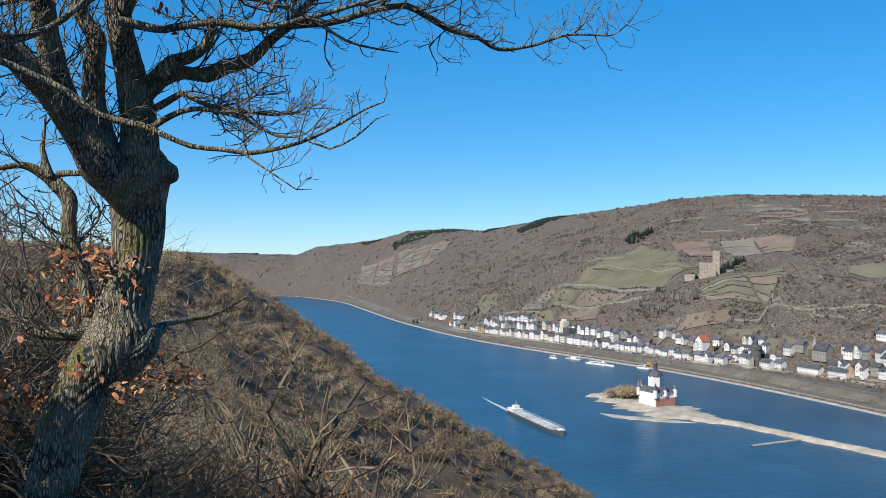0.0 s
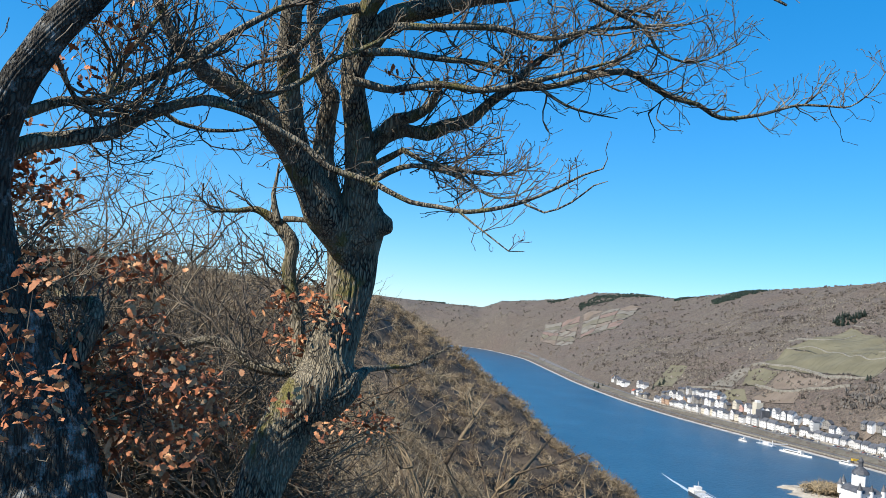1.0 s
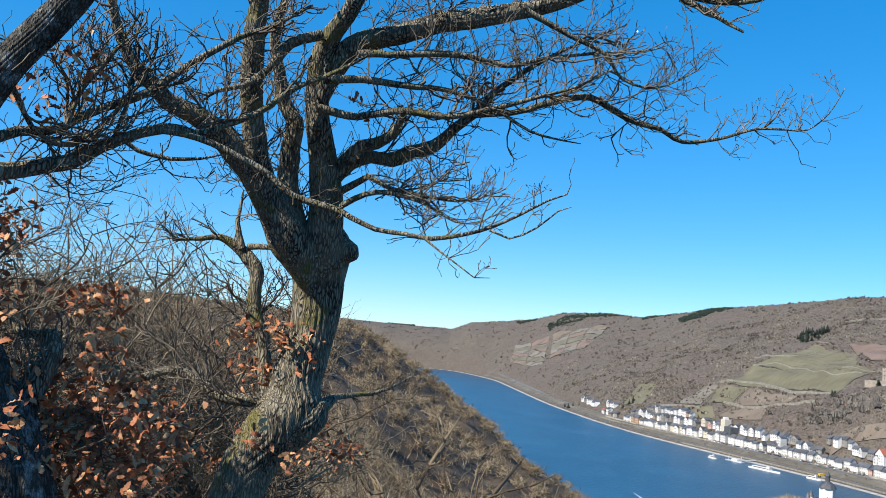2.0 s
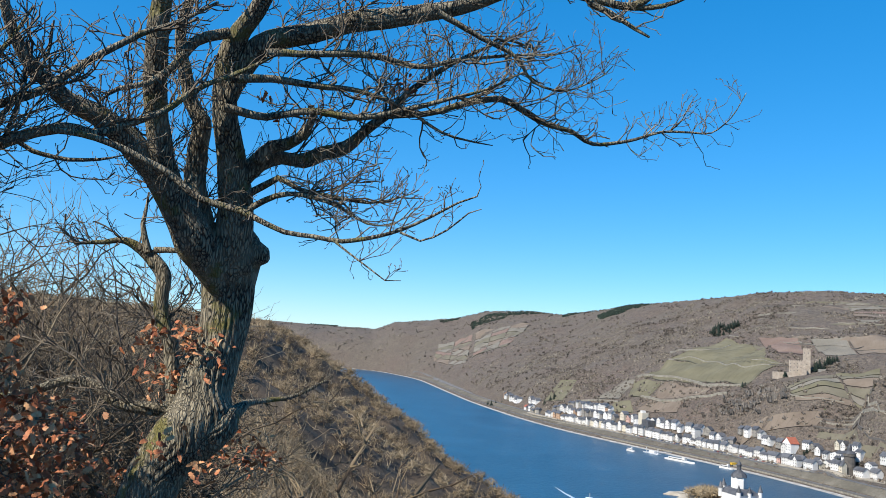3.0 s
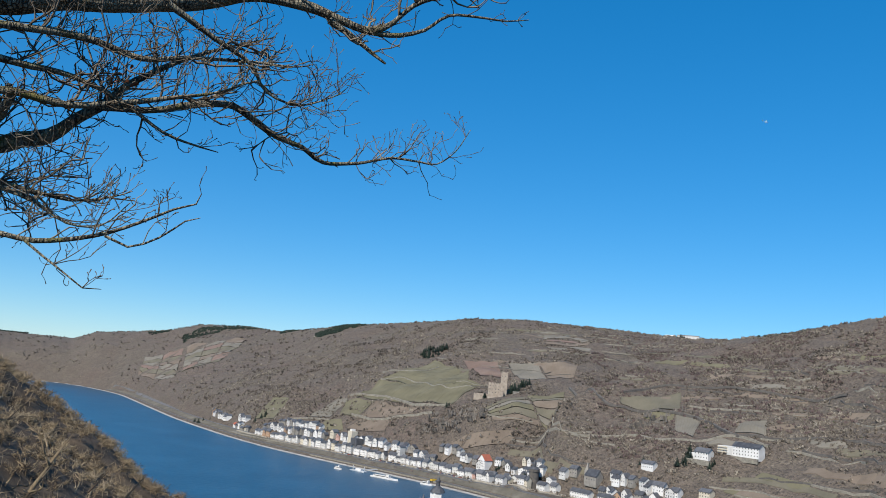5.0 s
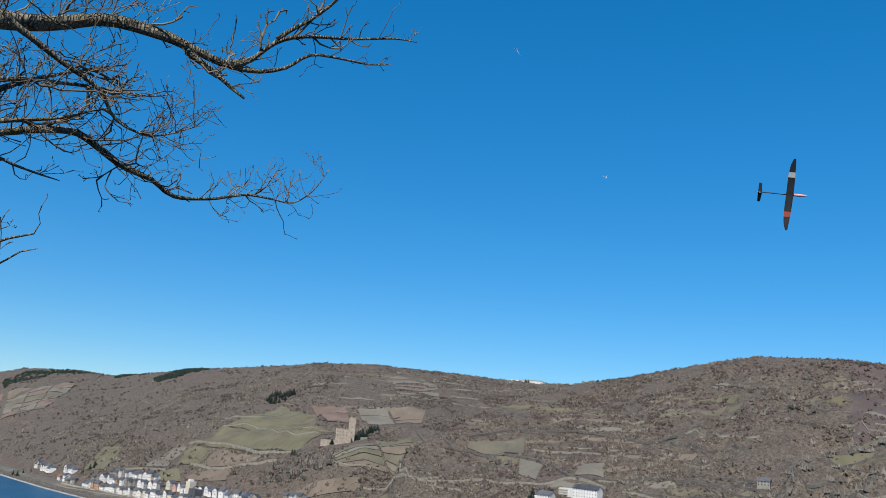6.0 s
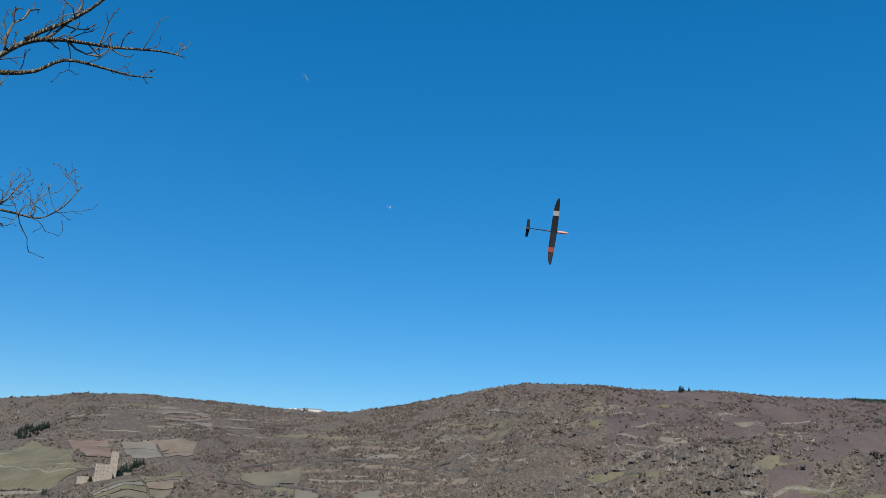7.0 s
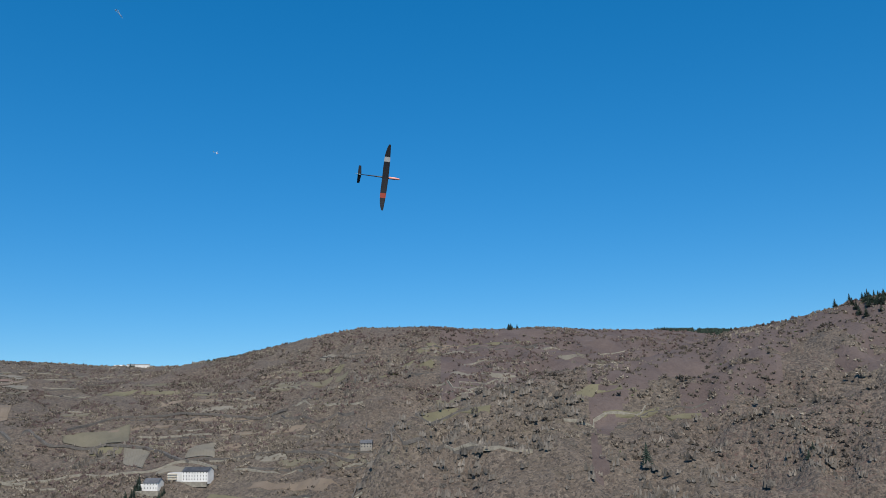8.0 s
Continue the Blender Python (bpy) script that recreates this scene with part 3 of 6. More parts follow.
limb("oak", "limb", 1, (-2.61, 4.13, 1.08, 0.015), (-2.42, 4.2, 1.07, 0.0182), (-2.21, 4.28, 1.01, 0.0197), (-1.99, 4.37, 0.91, 0.0212), (-1.83, 4.41, 0.79, 0.021), (-1.61, 4.46, 0.74, 0.0192), (-1.5, 4.46, 0.69, 0.0159), (-1.36, 4.47, 0.63, 0.0142), (-1.19, 4.47, 0.61, 0.0125), (-1.03, 4.47, 0.59, 0.0124), (-0.84, 4.46, 0.62, 0.0107), (-0.71, 4.44, 0.66, 0.0091), (-0.56, 4.41, 0.73, 0.0075), (-0.41, 4.37, 0.81, 0.006), (-0.31, 4.33, 0.84, 0.0044), (-0.29, 4.28, 0.88, 0.0022))
limb("oak", "limb", 1, (-0.71, 4.38, 0.64, 0.0075), (-0.6, 4.38, 0.6, 0.006), (-0.46, 4.36, 0.66, 0.0052), (-0.35, 4.33, 0.75, 0.0037), (-0.28, 4.3, 0.77, 0.0019))
limb("oak", "limb", 1, (-1.08, 4.42, 0.59, 0.0077), (-0.98, 4.4, 0.52, 0.0061), (-0.86, 4.38, 0.44, 0.0045), (-0.77, 4.35, 0.38, 0.0033), (-0.68, 4.31, 0.38, 0.0018))
limb("oak", "limb", 3, (-1.89, 5.29, 0.95, 0.0267), (-1.75, 5.26, 1.03, 0.0227), (-1.65, 5.22, 1.07, 0.0187), (-1.51, 5.22, 1, 0.0148), (-1.28, 5.22, 0.96, 0.0128), (-1.06, 5.22, 0.93, 0.0091), (-0.84, 5.19, 0.97, 0.0054), (-0.72, 5.14, 1.01, 0.0027))
limb("oak", "limb", 3, (-1.89, 5.31, 0.85, 0.0248), (-1.74, 5.25, 0.93, 0.0207), (-1.58, 5.2, 0.97, 0.0167), (-1.38, 5.17, 0.94, 0.0146), (-1.22, 5.13, 0.88, 0.0108), (-1.03, 5.1, 0.78, 0.0071), (-0.84, 5.04, 0.78, 0.0043), (-0.7, 4.96, 0.91, 0.0026))
limb("oak", "limb", 3, (-1.91, 4.85, 1.42, 0.0289), (-1.68, 4.95, 1.4, 0.0254), (-1.42, 5.03, 1.46, 0.0236), (-1.14, 5.12, 1.45, 0.02), (-0.86, 5.16, 1.52, 0.0164), (-0.58, 5.19, 1.61, 0.0128), (-0.33, 5.2, 1.69, 0.0073), (-0.12, 5.18, 1.79, 0.0037))
limb("oak", "limb", 3, (-1.87, 4.81, 1.59, 0.0289), (-1.65, 4.91, 1.62, 0.0236), (-1.39, 5.02, 1.62, 0.0201), (-1.12, 5.12, 1.62, 0.0165), (-0.87, 5.21, 1.55, 0.0129), (-0.62, 5.31, 1.42, 0.0093), (-0.4, 5.37, 1.38, 0.0056), (-0.29, 5.4, 1.37, 0.0028))
limb("oak", "limb", 3, (-1.67, 4.83, 1.76, 0.0271), (-1.42, 4.94, 1.8, 0.0219), (-1.08, 5.05, 1.84, 0.0202), (-0.77, 5.16, 1.8, 0.0167), (-0.52, 5.21, 1.87, 0.0131), (-0.17, 5.26, 1.93, 0.0094), (0.12, 5.29, 1.96, 0.0047), (0.23, 5.31, 2.01, 0.0029))
limb("oak", "limb", 3, (-0.66, 5.03, 2.12, 0.0221), (-0.38, 5.14, 2, 0.0167), (-0.16, 5.22, 1.9, 0.013), (-0.05, 5.29, 1.77, 0.0094), (0.17, 5.34, 1.73, 0.0057), (0.41, 5.32, 1.84, 0.0038), (0.46, 5.33, 1.9, 0.0023))
limb("oak", "limb", 2, (-1.94, 4.9, 1.91, 0.0375), (-2.1, 4.8, 1.82, 0.0334), (-2.21, 4.75, 1.63, 0.0257), (-2.32, 4.67, 1.5, 0.0181), (-2.44, 4.56, 1.43, 0.0126), (-2.5, 4.49, 1.34, 0.0053))
limb("oak", "limb", 3, (-2.3, 5.81, -0.66, 0.055), (-2.42, 5.79, -0.47, 0.0762), (-2.48, 5.79, -0.28, 0.0594), (-2.53, 5.79, -0.04, 0.0552), (-2.59, 5.77, 0.12, 0.051), (-2.62, 5.77, 0.24, 0.0554), (-2.61, 5.77, 0.41, 0.0554), (-2.67, 5.75, 0.52, 0.0512), (-2.75, 5.72, 0.6, 0.0406), (-2.87, 5.66, 0.67, 0.0257), (-3.01, 5.6, 0.64, 0.0172), (-3.16, 5.53, 0.61, 0.0086))
limb("oak", "limb", 2, (-2.71, 5.71, 0.59, 0.0298), (-2.74, 5.7, 0.69, 0.0235), (-2.76, 5.69, 0.79, 0.0171), (-2.75, 5.7, 0.88, 0.0129), (-2.74, 5.7, 1.02, 0.0064))
limb("oak", "limb", 1, (-2.67, 5.73, 0.61, 0.0234), (-2.5, 5.72, 0.61, 0.0189), (-2.34, 5.71, 0.56, 0.0146))
limb("oak", "limb", 3, (-2.31, 5.82, -0.51, 0.0423), (-2.48, 5.81, -0.49, 0.0575), (-2.68, 5.77, -0.5, 0.0472), (-2.85, 5.75, -0.47, 0.0433), (-3.02, 5.73, -0.36, 0.0393), (-3.18, 5.7, -0.33, 0.033), (-3.4, 5.63, -0.41, 0.0266), (-3.61, 5.56, -0.46, 0.0179), (-3.8, 5.5, -0.35, 0.009))
limb("oak", "limb", 4, (-2.09, 5.68, -0.54, 0.0409), (-2.03, 5.84, -0.5, 0.0542), (-1.99, 5.98, -0.44, 0.0255), (-1.91, 6.13, -0.43, 0.0195), (-1.71, 6.32, -0.38, 0.0133), (-1.49, 6.5, -0.24, 0.0067))
limb("left", "trunk", 1, (-2.59, 3.58, -1.51, 0.3136), (-2.73, 3.6, -1.23, 0.2979), (-2.8, 3.61, -1.03, 0.2697), (-2.86, 3.62, -0.82, 0.2587), (-2.96, 3.6, -0.55, 0.2352), (-3.04, 3.56, -0.34, 0.2038), (-3.11, 3.52, -0.12, 0.1756), (-3.17, 3.47, 0.12, 0.1443), (-3.21, 3.42, 0.39, 0.116), (-3.19, 3.41, 0.58, 0.1035), (-3.16, 3.41, 0.75, 0.094), (-3.1, 3.42, 0.95, 0.09), (-3.02, 3.44, 1.1, 0.088), (-2.94, 3.47, 1.25, 0.085), (-2.81, 3.5, 1.42, 0.08), (-2.65, 3.53, 1.65, 0.07), (-2.5, 3.49, 1.91, 0.0627))
limb("left", "limb", 3, (-2.91, 3.58, -0.82, 0.0627), (-2.92, 3.65, -0.66, 0.0915), (-2.88, 3.75, -0.46, 0.0794), (-2.86, 3.82, -0.3, 0.0735), (-2.84, 3.87, -0.18, 0.0643), (-2.88, 3.88, -0.08, 0.0485), (-2.99, 3.84, -0.08, 0.0325), (-3.08, 3.81, 0, 0.0164))
limb("left", "limb", 3, (-3.21, 3.4, 0.49, 0.0627), (-3.19, 3.47, 0.6, 0.0538), (-3.1, 3.59, 0.7, 0.048), (-2.99, 3.73, 0.76, 0.042), (-2.86, 3.87, 0.83, 0.0391), (-2.77, 3.97, 0.94, 0.0346), (-2.67, 4.07, 1.01, 0.0316), (-2.54, 4.19, 1.08, 0.0302), (-2.4, 4.32, 1.09, 0.0271), (-2.27, 4.41, 1.17, 0.0222), (-2.11, 4.51, 1.29, 0.019), (-1.95, 4.58, 1.45, 0.0157), (-1.74, 4.67, 1.59, 0.0123), (-1.56, 4.73, 1.72, 0.0053))
limb("left", "limb", 3, (-3.19, 3.38, 0.75, 0.0408), (-3.08, 3.54, 0.85, 0.0318), (-3.02, 3.65, 0.92, 0.029), (-2.93, 3.8, 0.97, 0.0245), (-2.83, 3.92, 1.09, 0.0232), (-2.74, 4.03, 1.18, 0.0235), (-2.64, 4.14, 1.28, 0.0221), (-2.54, 4.24, 1.42, 0.0206), (-2.42, 4.33, 1.56, 0.0192), (-2.27, 4.43, 1.71, 0.0176), (-2.11, 4.53, 1.82, 0.0143), (-1.91, 4.62, 1.99, 0.009))
limb("left", "limb", 3, (-3.03, 3.4, 1.2, 0.0157), (-3, 3.52, 1.14, 0.0143), (-2.97, 3.67, 0.96, 0.0129), (-2.91, 3.8, 0.93, 0.013), (-2.84, 3.84, 1.2, 0.0132), (-2.76, 3.91, 1.38, 0.0133), (-2.71, 3.97, 1.53, 0.0101), (-2.65, 4.01, 1.7, 0.0068))
limb("left", "limb", 1, (-2.81, 4.24, 1.03, 0.0139), (-2.75, 4.29, 0.99, 0.0139), (-2.6, 4.39, 0.97, 0.0122), (-2.46, 4.46, 0.99, 0.0087), (-2.34, 4.51, 1.03, 0.0035))
limb("left", "limb", 3, (-2.92, 3.7, 0.9, 0.0144), (-2.85, 3.83, 0.91, 0.0162), (-2.76, 3.93, 1.04, 0.0115), (-2.69, 4.01, 1.19, 0.01), (-2.59, 4.07, 1.44, 0.0084), (-2.58, 4.08, 1.63, 0.0068))
# three boughs added out of view, whose twigs and leaves shade both trunks
limb("left", "limb", 3, (-3.19, 3.42, 0.5, 0.07), (-3.5, 3.62, 0.66, 0.06), (-3.85, 3.86, 0.78, 0.052), (-4.2, 4.05, 0.98, 0.044), (-4.6, 4.2, 1.22, 0.03), (-4.9, 4.3, 1.5, 0.012))
limb("left", "limb", 3, (-3.2, 3.42, 0.3, 0.06), (-3.55, 3.5, 0.36, 0.05), (-3.95, 3.62, 0.5, 0.042), (-4.4, 3.7, 0.8, 0.03), (-4.8, 3.75, 1.1, 0.012))
limb("left", "limb", 3, (-3.18, 3.41, 0.6, 0.06), (-3.45, 3.0, 0.68, 0.05), (-3.75, 2.6, 0.8, 0.04), (-4.1, 2.2, 1.0, 0.025), (-4.4, 1.9, 1.3, 0.01))

for tree, bag in TWIGS.items():
    ob = part("twigs", bag.mesh("twigs", BARK_TWIG), BARK_TWIG, TREES[tree], "fine bare budded twigs")
    ob.matrix_parent_inverse = Matrix.Translation(TREES[tree].location).inverted()
    tagged(ob, kind="stuff")


# dead leaves still hanging on, with clumps added to shade the trunks
def leaf_cloud(tree, spots, seed):
    r = np.random.RandomState(seed)
    outline = np.array([(0, 0), (0.12, 0.15), (0.2, 0.3), (0.14, 0.38), (0.27, 0.55), (0.18, 0.62), (0.22, 0.8), (0, 1.0)])
    v, f, n = [], [], 0
    stems = Bag()
    for (x, y, z, sx, sy, sz, count) in spots:
        c = np.array([x, y, EYE_Z + z])
        count = int(count * 2.4)
        hub = c + r.normal(0, 0.45, (max(2, count // 14), 3)) * (sx, sy, sz)
        stems.spikes(np.repeat(c[None], len(hub), 0) + r.normal(0, 0.15, hub.shape) * (sx, sy, sz), hub, 0.004)
        for i in range(count):
            h = hub[r.randint(len(hub))]
            p = h + r.normal(0, 0.06, 3)
            size = r.uniform(0.036, 0.072)
            q = Euler((r.uniform(-1.4, 1.4), r.uniform(-1.2, 1.2), r.uniform(0, 6.28))).to_matrix()
            curl = r.uniform(-0.9, 0.9)
            pts = []
            for sgn in (1, -1):
                for ox, oy in outline:
                    pts.append((sgn * ox * size, oy * size, (abs(ox) * 0.8 + oy * oy * curl) * size))
            pts = np.array(pts) @ np.array(q).T + p
            v.append(pts)
            for k in range(7):
                f.append((n + k, n + k + 1, n + 8 + k + 1, n + 8 + k))
            n += 16
    ob = part("dead_leaves", mesh_of("dead_leaves", np.concatenate(v), f, LEAF), LEAF, TREES[tree], "curled rust-brown dead leaves")
    ob.matrix_parent_inverse = Matrix.Translation(TREES[tree].location).inverted()
    tagged(ob, kind="stuff")
    ob = part("leaf_twigs", stems.mesh("leaf_twigs", BARK_TWIG), BARK_TWIG, TREES[tree])
    tagged(ob, kind="stuff")
    ob.matrix_parent_inverse = Matrix.Translation(TREES[tree].location).inverted()


leaf_cloud("left", [(-2.75, 4.12, -0.51, 0.45, 0.40, 0.30, 260),
    (-2.59, 4.57, -0.52, 0.40, 0.30, 0.25, 150),
    (-2.64, 4.16, -0.75, 0.40, 0.30, 0.25, 130),
    (-3.02, 3.60, 0.08, 0.20, 0.20, 0.25, 60),
    (-2.94, 4.40, 0.08, 0.40, 0.20, 0.12, 60),
    (-2.66, 3.09, -0.38, 0.20, 0.15, 0.30, 60),
    (-2.92, 3.92, -0.28, 0.40, 0.30, 0.20, 60),
    (-2.95, 3.72, 1.22, 0.35, 0.20, 0.25, 26),
    (-2.85, 3.92, 1.23, 0.20, 0.20, 0.10, 10),
    (-2.56, 3.88, -0.60, 0.50, 0.30, 0.35, 150),
    # clumps added at and beyond the left edge of view to shade both trunks
    (-3.85, 4.02, 0.5, 0.45, 0.35, 0.5, 620),
    (-3.75, 2.7, 0.15, 0.50, 0.45, 0.55, 380),
    (-4.35, 3.9, 0.95, 0.40, 0.35, 0.30, 160)], 31)
leaf_cloud("oak", [(-2.19, 5.36, -0.06, 0.20, 0.15, 0.14, 42),
    (-2.46, 5.35, -0.07, 0.12, 0.12, 0.10, 16),
    (-0.90, 5.36, 1.71, 0.06, 0.06, 0.05, 10),
    (-1.69, 5.02, 1.49, 0.04, 0.04, 0.04, 5),
    (-2.03, 5.25, -0.77, 0.10, 0.10, 0.12, 8),
    (-2.11, 6.28, -0.83, 0.45, 0.40, 0.20, 70),
    (-2.88, 5.50, -0.94, 0.35, 0.30, 0.20, 60),
    (-2.42, 5.47, -0.30, 0.12, 0.10, 0.12, 18)], 32)



# ---- bare woodland on the near slope ----
WOOD_NEAR = material("bare_wood", [(0.042, 0.03, 0.02), (0.115, 0.083, 0.052), (0.2, 0.152, 0.097), (0.3, 0.24, 0.16)], 0.5, 0.95, 0.0, fine=7, spread=0.3, island=0.5)
WOOD = material("bare_crowns", [(0.065, 0.044, 0.027), (0.165, 0.12, 0.07), (0.24, 0.182, 0.11), (0.34, 0.27, 0.175)], 0.02, 1.0, 0.0, fine=10, spread=0.3, island=0.55)
HILLWOOD = material("bare_hilltop_woods", [(0.062, 0.043, 0.04), (0.11, 0.078, 0.07), (0.15, 0.112, 0.098)], 0.012, 1.0, 0.0, fine=10, spread=0.3, island=0.5)
SCRUB = material("hill_scrub", [(0.04, 0.033, 0.027), (0.095, 0.076, 0.06), (0.165, 0.137, 0.107), (0.29, 0.25, 0.195)], 0.012, 1.0, 0.0, fine=10, spread=0.35, island=0.6)


def bare_tree_lines(seed, high, spread, forks, limbs, shoots, lean=0.15):
    """Branch segments of a small many-stemmed tree as (a, b, radius)."""
    r = np.random.RandomState(seed)
    a, b, w = [], [], []

    def go(p, d, length, rad, level):
        n = 3
        for i in range(n):
            d = d + r.normal(0, 0.24, 3) + (0, 0, 0.06)
            d = d / np.linalg.norm(d)
            q = p + d * length / n
            a.append(p)
            b.append(q + d * length * 0.12)
            w.append(rad * (1 - 0.55 * i / n))
            if level < len(counts):
                for _ in range(r.poisson(counts[level] / n)):
                    o = r.normal(0, 1, 3)
                    go(q, d * 0.8 + o / np.linalg.norm(o) * 0.8, length * r.uniform(0.4, 0.75), rad * 0.5, level + 1)
            p = q
    counts = [limbs, shoots] if not isinstance(shoots, tuple) else [limbs, *shoots]
    for _ in range(forks):
        go(np.zeros(3) + r.normal(0, 0.1, 3) * (1, 1, 0), np.array([r.normal(0, spread), r.normal(0, spread), 1.0]), high * r.uniform(0.6, 0.8), 0.022 * high, 0)
    a, b, w = np.array(a), np.array(b), np.array(w)
    return a / b[:, 2].max(), b / b[:, 2].max(), w / b[:, 2].max()


def scatter(bag, kinds, places, sizes, seed, thick=1.0):
    r = np.random.RandomState(seed)
    for (x, y, z), s in zip(places, sizes):
        a, b, w = kinds[r.randint(len(kinds))]
        t = r.uniform(0, 6.28)
        m = np.array([[math.cos(t), -math.sin(t), 0], [math.sin(t), math.cos(t), 0], [0, 0, 1]]) * s
        bag.spikes(a @ m.T + (x, y, z), b @ m.T + (x, y, z), w * s * thick)


def puff_lines(seed, n=42):
    """A rounded feathery crown: fans of upright twigs over a short stem."""
    r = np.random.RandomState(seed)
    root = r.normal(0, 1, (n, 3)) * (0.2, 0.2, 0.1) + (0, 0, 0.42)
    d = r.normal(0, 1, (n, 3)) * (0.8, 0.8, 0.6) + (0, 0, 0.55)
    d /= np.linalg.norm(d, axis=1)[:, None]
    tip = root + d * r.uniform(0.3, 0.56, (n, 1)) * (1.05, 1.05, 0.95)
    a, b, w = np.vstack([[[0, 0, 0]], root]), np.vstack([[[0.03, 0.02, 0.7]], tip]), np.r_[0.03, r.uniform(0.012, 0.03, n)]
    return a, b, w


r = np.random.RandomState(21)
puffs = [puff_lines(700 + i, 60) for i in range(8)]
far_puffs = [puff_lines(720 + i, 38) for i in range(8)]
mid_kinds = [bare_tree_lines(200 + i, 1.0, 0.5, 2, 4, (2.4,)) for i in range(6)]
far_kinds = [bare_tree_lines(300 + i, 1.0, 0.55, 2, 4, (2,)) for i in range(7)]
TREE_LINE = ([-60, -41, -34.7, -27.5, -20, -18, -15.8, -14.7, -13.6, -11.3, -7.8, -5.2, -1.3, 2.2, 6.8, 10.2, 30],
             [4, 3.2, 2.3, 1.2, 0.7, 0.7, 0.9, 0.5, -0.4, -2.3, -4.5, -6.8, -8.8, -10.5, -13.6, -15.6, -25])


def on_slope(az0, az1, d0, d1, n, lo, hi, over=0.1):
    """Places and heights of trees on the camera's bank, none above the line of the woods."""
    az = r.uniform(az0, az1, n)
    d = np.sqrt(r.uniform(d0 ** 2, d1 ** 2, n))
    x, y = d * np.sin(np.radians(az)), d * np.cos(np.radians(az))
    z = height(x, y)
    size = r.uniform(lo, hi, n)
    room = EYE_Z + d * np.tan(np.radians(np.interp(az, *TREE_LINE) + over + r.normal(0, 0.25, n))) - z
    size = np.minimum(size, room / 1.02)
    ok = (z > 3) & (x < left_bank(y) - 4) & (size > lo * 0.45)
    return np.stack([x, y, z - 0.15], 1)[ok], size[ok]


bare = []
for i in range(5):
    b, low, rn = Bag(), Bag(), random.Random(900 + i)

    def stem(p, d, length, rad, level):
        n = (7, 5, 4, 3, 2)[level]
        pts = [p]
        for _ in range(n):
            d = d + np.array([rn.gauss(0, 0.3), rn.gauss(0, 0.3), rn.gauss(0.05, 0.26)])
            d /= np.linalg.norm(d)
            p = p + d * length / n
            pts.append(p)
            if level < 4 and rn.random() < (0.97, 0.88, 0.82, 0.6)[level]:
                o = np.array([rn.gauss(0, 1), rn.gauss(0, 1), rn.gauss(0.15, 0.7)])
                stem(p, d * 0.7 + o / np.linalg.norm(o) * 0.85, length * rn.uniform(0.35, 0.65), rad * 0.58, level + 1)
        if level < 3:
            (b if level else low).tube(pts, np.linspace(rad, rad * 0.4, len(pts)), 3 if level else 5)
        else:
            b.spikes(pts[:-1], [q + (q - p) * 0.3 for p, q in zip(pts, pts[1:])], rad)
    for _ in range(3):
        stem(np.zeros(3), np.array([rn.gauss(0, 0.35), rn.gauss(0, 0.35), 1.0]), rn.uniform(0.6, 0.85), 0.008, 0)
    tall_at = max(v[:, 2].max() for v in b.v)
    b.v, low.v = [v / tall_at for v in b.v], [v / tall_at for v in low.v]
    bare.append((b.mesh("crown", WOOD_NEAR), low.mesh("stem", WOOD_NEAR)))
stand = [on_slope(-48, -22, 9, 22, 48, 1.6, 4.0), on_slope(-20, -6, 14, 30, 36, 1.4, 2.6, -1.6), on_slope(-47, -24, 11, 28, 80, 3.6, 7.0, 8.5)]
for (x, y, z), s in zip(np.concatenate([p for p, _ in stand]), np.concatenate([q for _, q in stand])):
    if math.hypot(x + 1, y - 3) < 6.5:
        continue
    t = tagged(new("bare_tree"), "leafless grey-brown small tree on the steep slope", "tree", "bare trees on the slope")
    t.matrix_world = pose(x, y, z, 0, 0, r.uniform(0, 360)) @ Matrix.Scale(s, 4)
    pick = bare[r.randint(5)]
    part("crown", pick[0], WOOD_NEAR, t)
    part("stem", pick[1], WOOD_NEAR, t)
bag = Bag()
spots, sizes = on_slope(-50, 20, 20, 175, 2500, 3.0, 6.0)
scatter(bag, mid_kinds, spots, sizes, 5, 1.25)
spots, sizes = on_slope(-50, 20, 50, 190, 3600, 2.8, 5.8)
scatter(bag, puffs, spots, sizes, 15, 0.55)
ob = tagged(new("slope_woodland", bag.mesh("slope_woodland", WOOD)), "bare brown woodland covering the near slope", "woodland", kind="stuff")
bag = Bag()
spots, sizes = on_slope(-46, 22, 140, 640, 2600, 3.6, 7.0, 0.3)
scatter(bag, far_kinds, spots, sizes, 6, 2.6)
spots, sizes = on_slope(-46, 22, 150, 640, 7500, 3.2, 6.4, 0.3)
scatter(bag, far_puffs, spots, sizes, 16, 1.15)
ob = tagged(new("spur_woodland", bag.mesh("spur_woodland", WOOD)), "bare brown trees on the wooded spur by the river", "woodland", kind="stuff")

UNDER = material("brown_undergrowth", [(0.05, 0.027, 0.016), (0.12, 0.066, 0.036), (0.19, 0.115, 0.06), (0.2, 0.17, 0.075)], 0.05, 1.0, 0.0, fine=8, spread=0.35, island=0.5)
bag = Bag()
spots, sizes = on_slope(-50, 20, 12, 150, 4200, 0.7, 2.2)
scatter(bag, [puff_lines(750 + i, 26) for i in range(6)], spots, sizes, 17, 0.7)
tagged(new("slope_undergrowth", bag.mesh("slope_undergrowth", UNDER)), "russet brambles and dry brush between the bare trees", "undergrowth", kind="stuff")



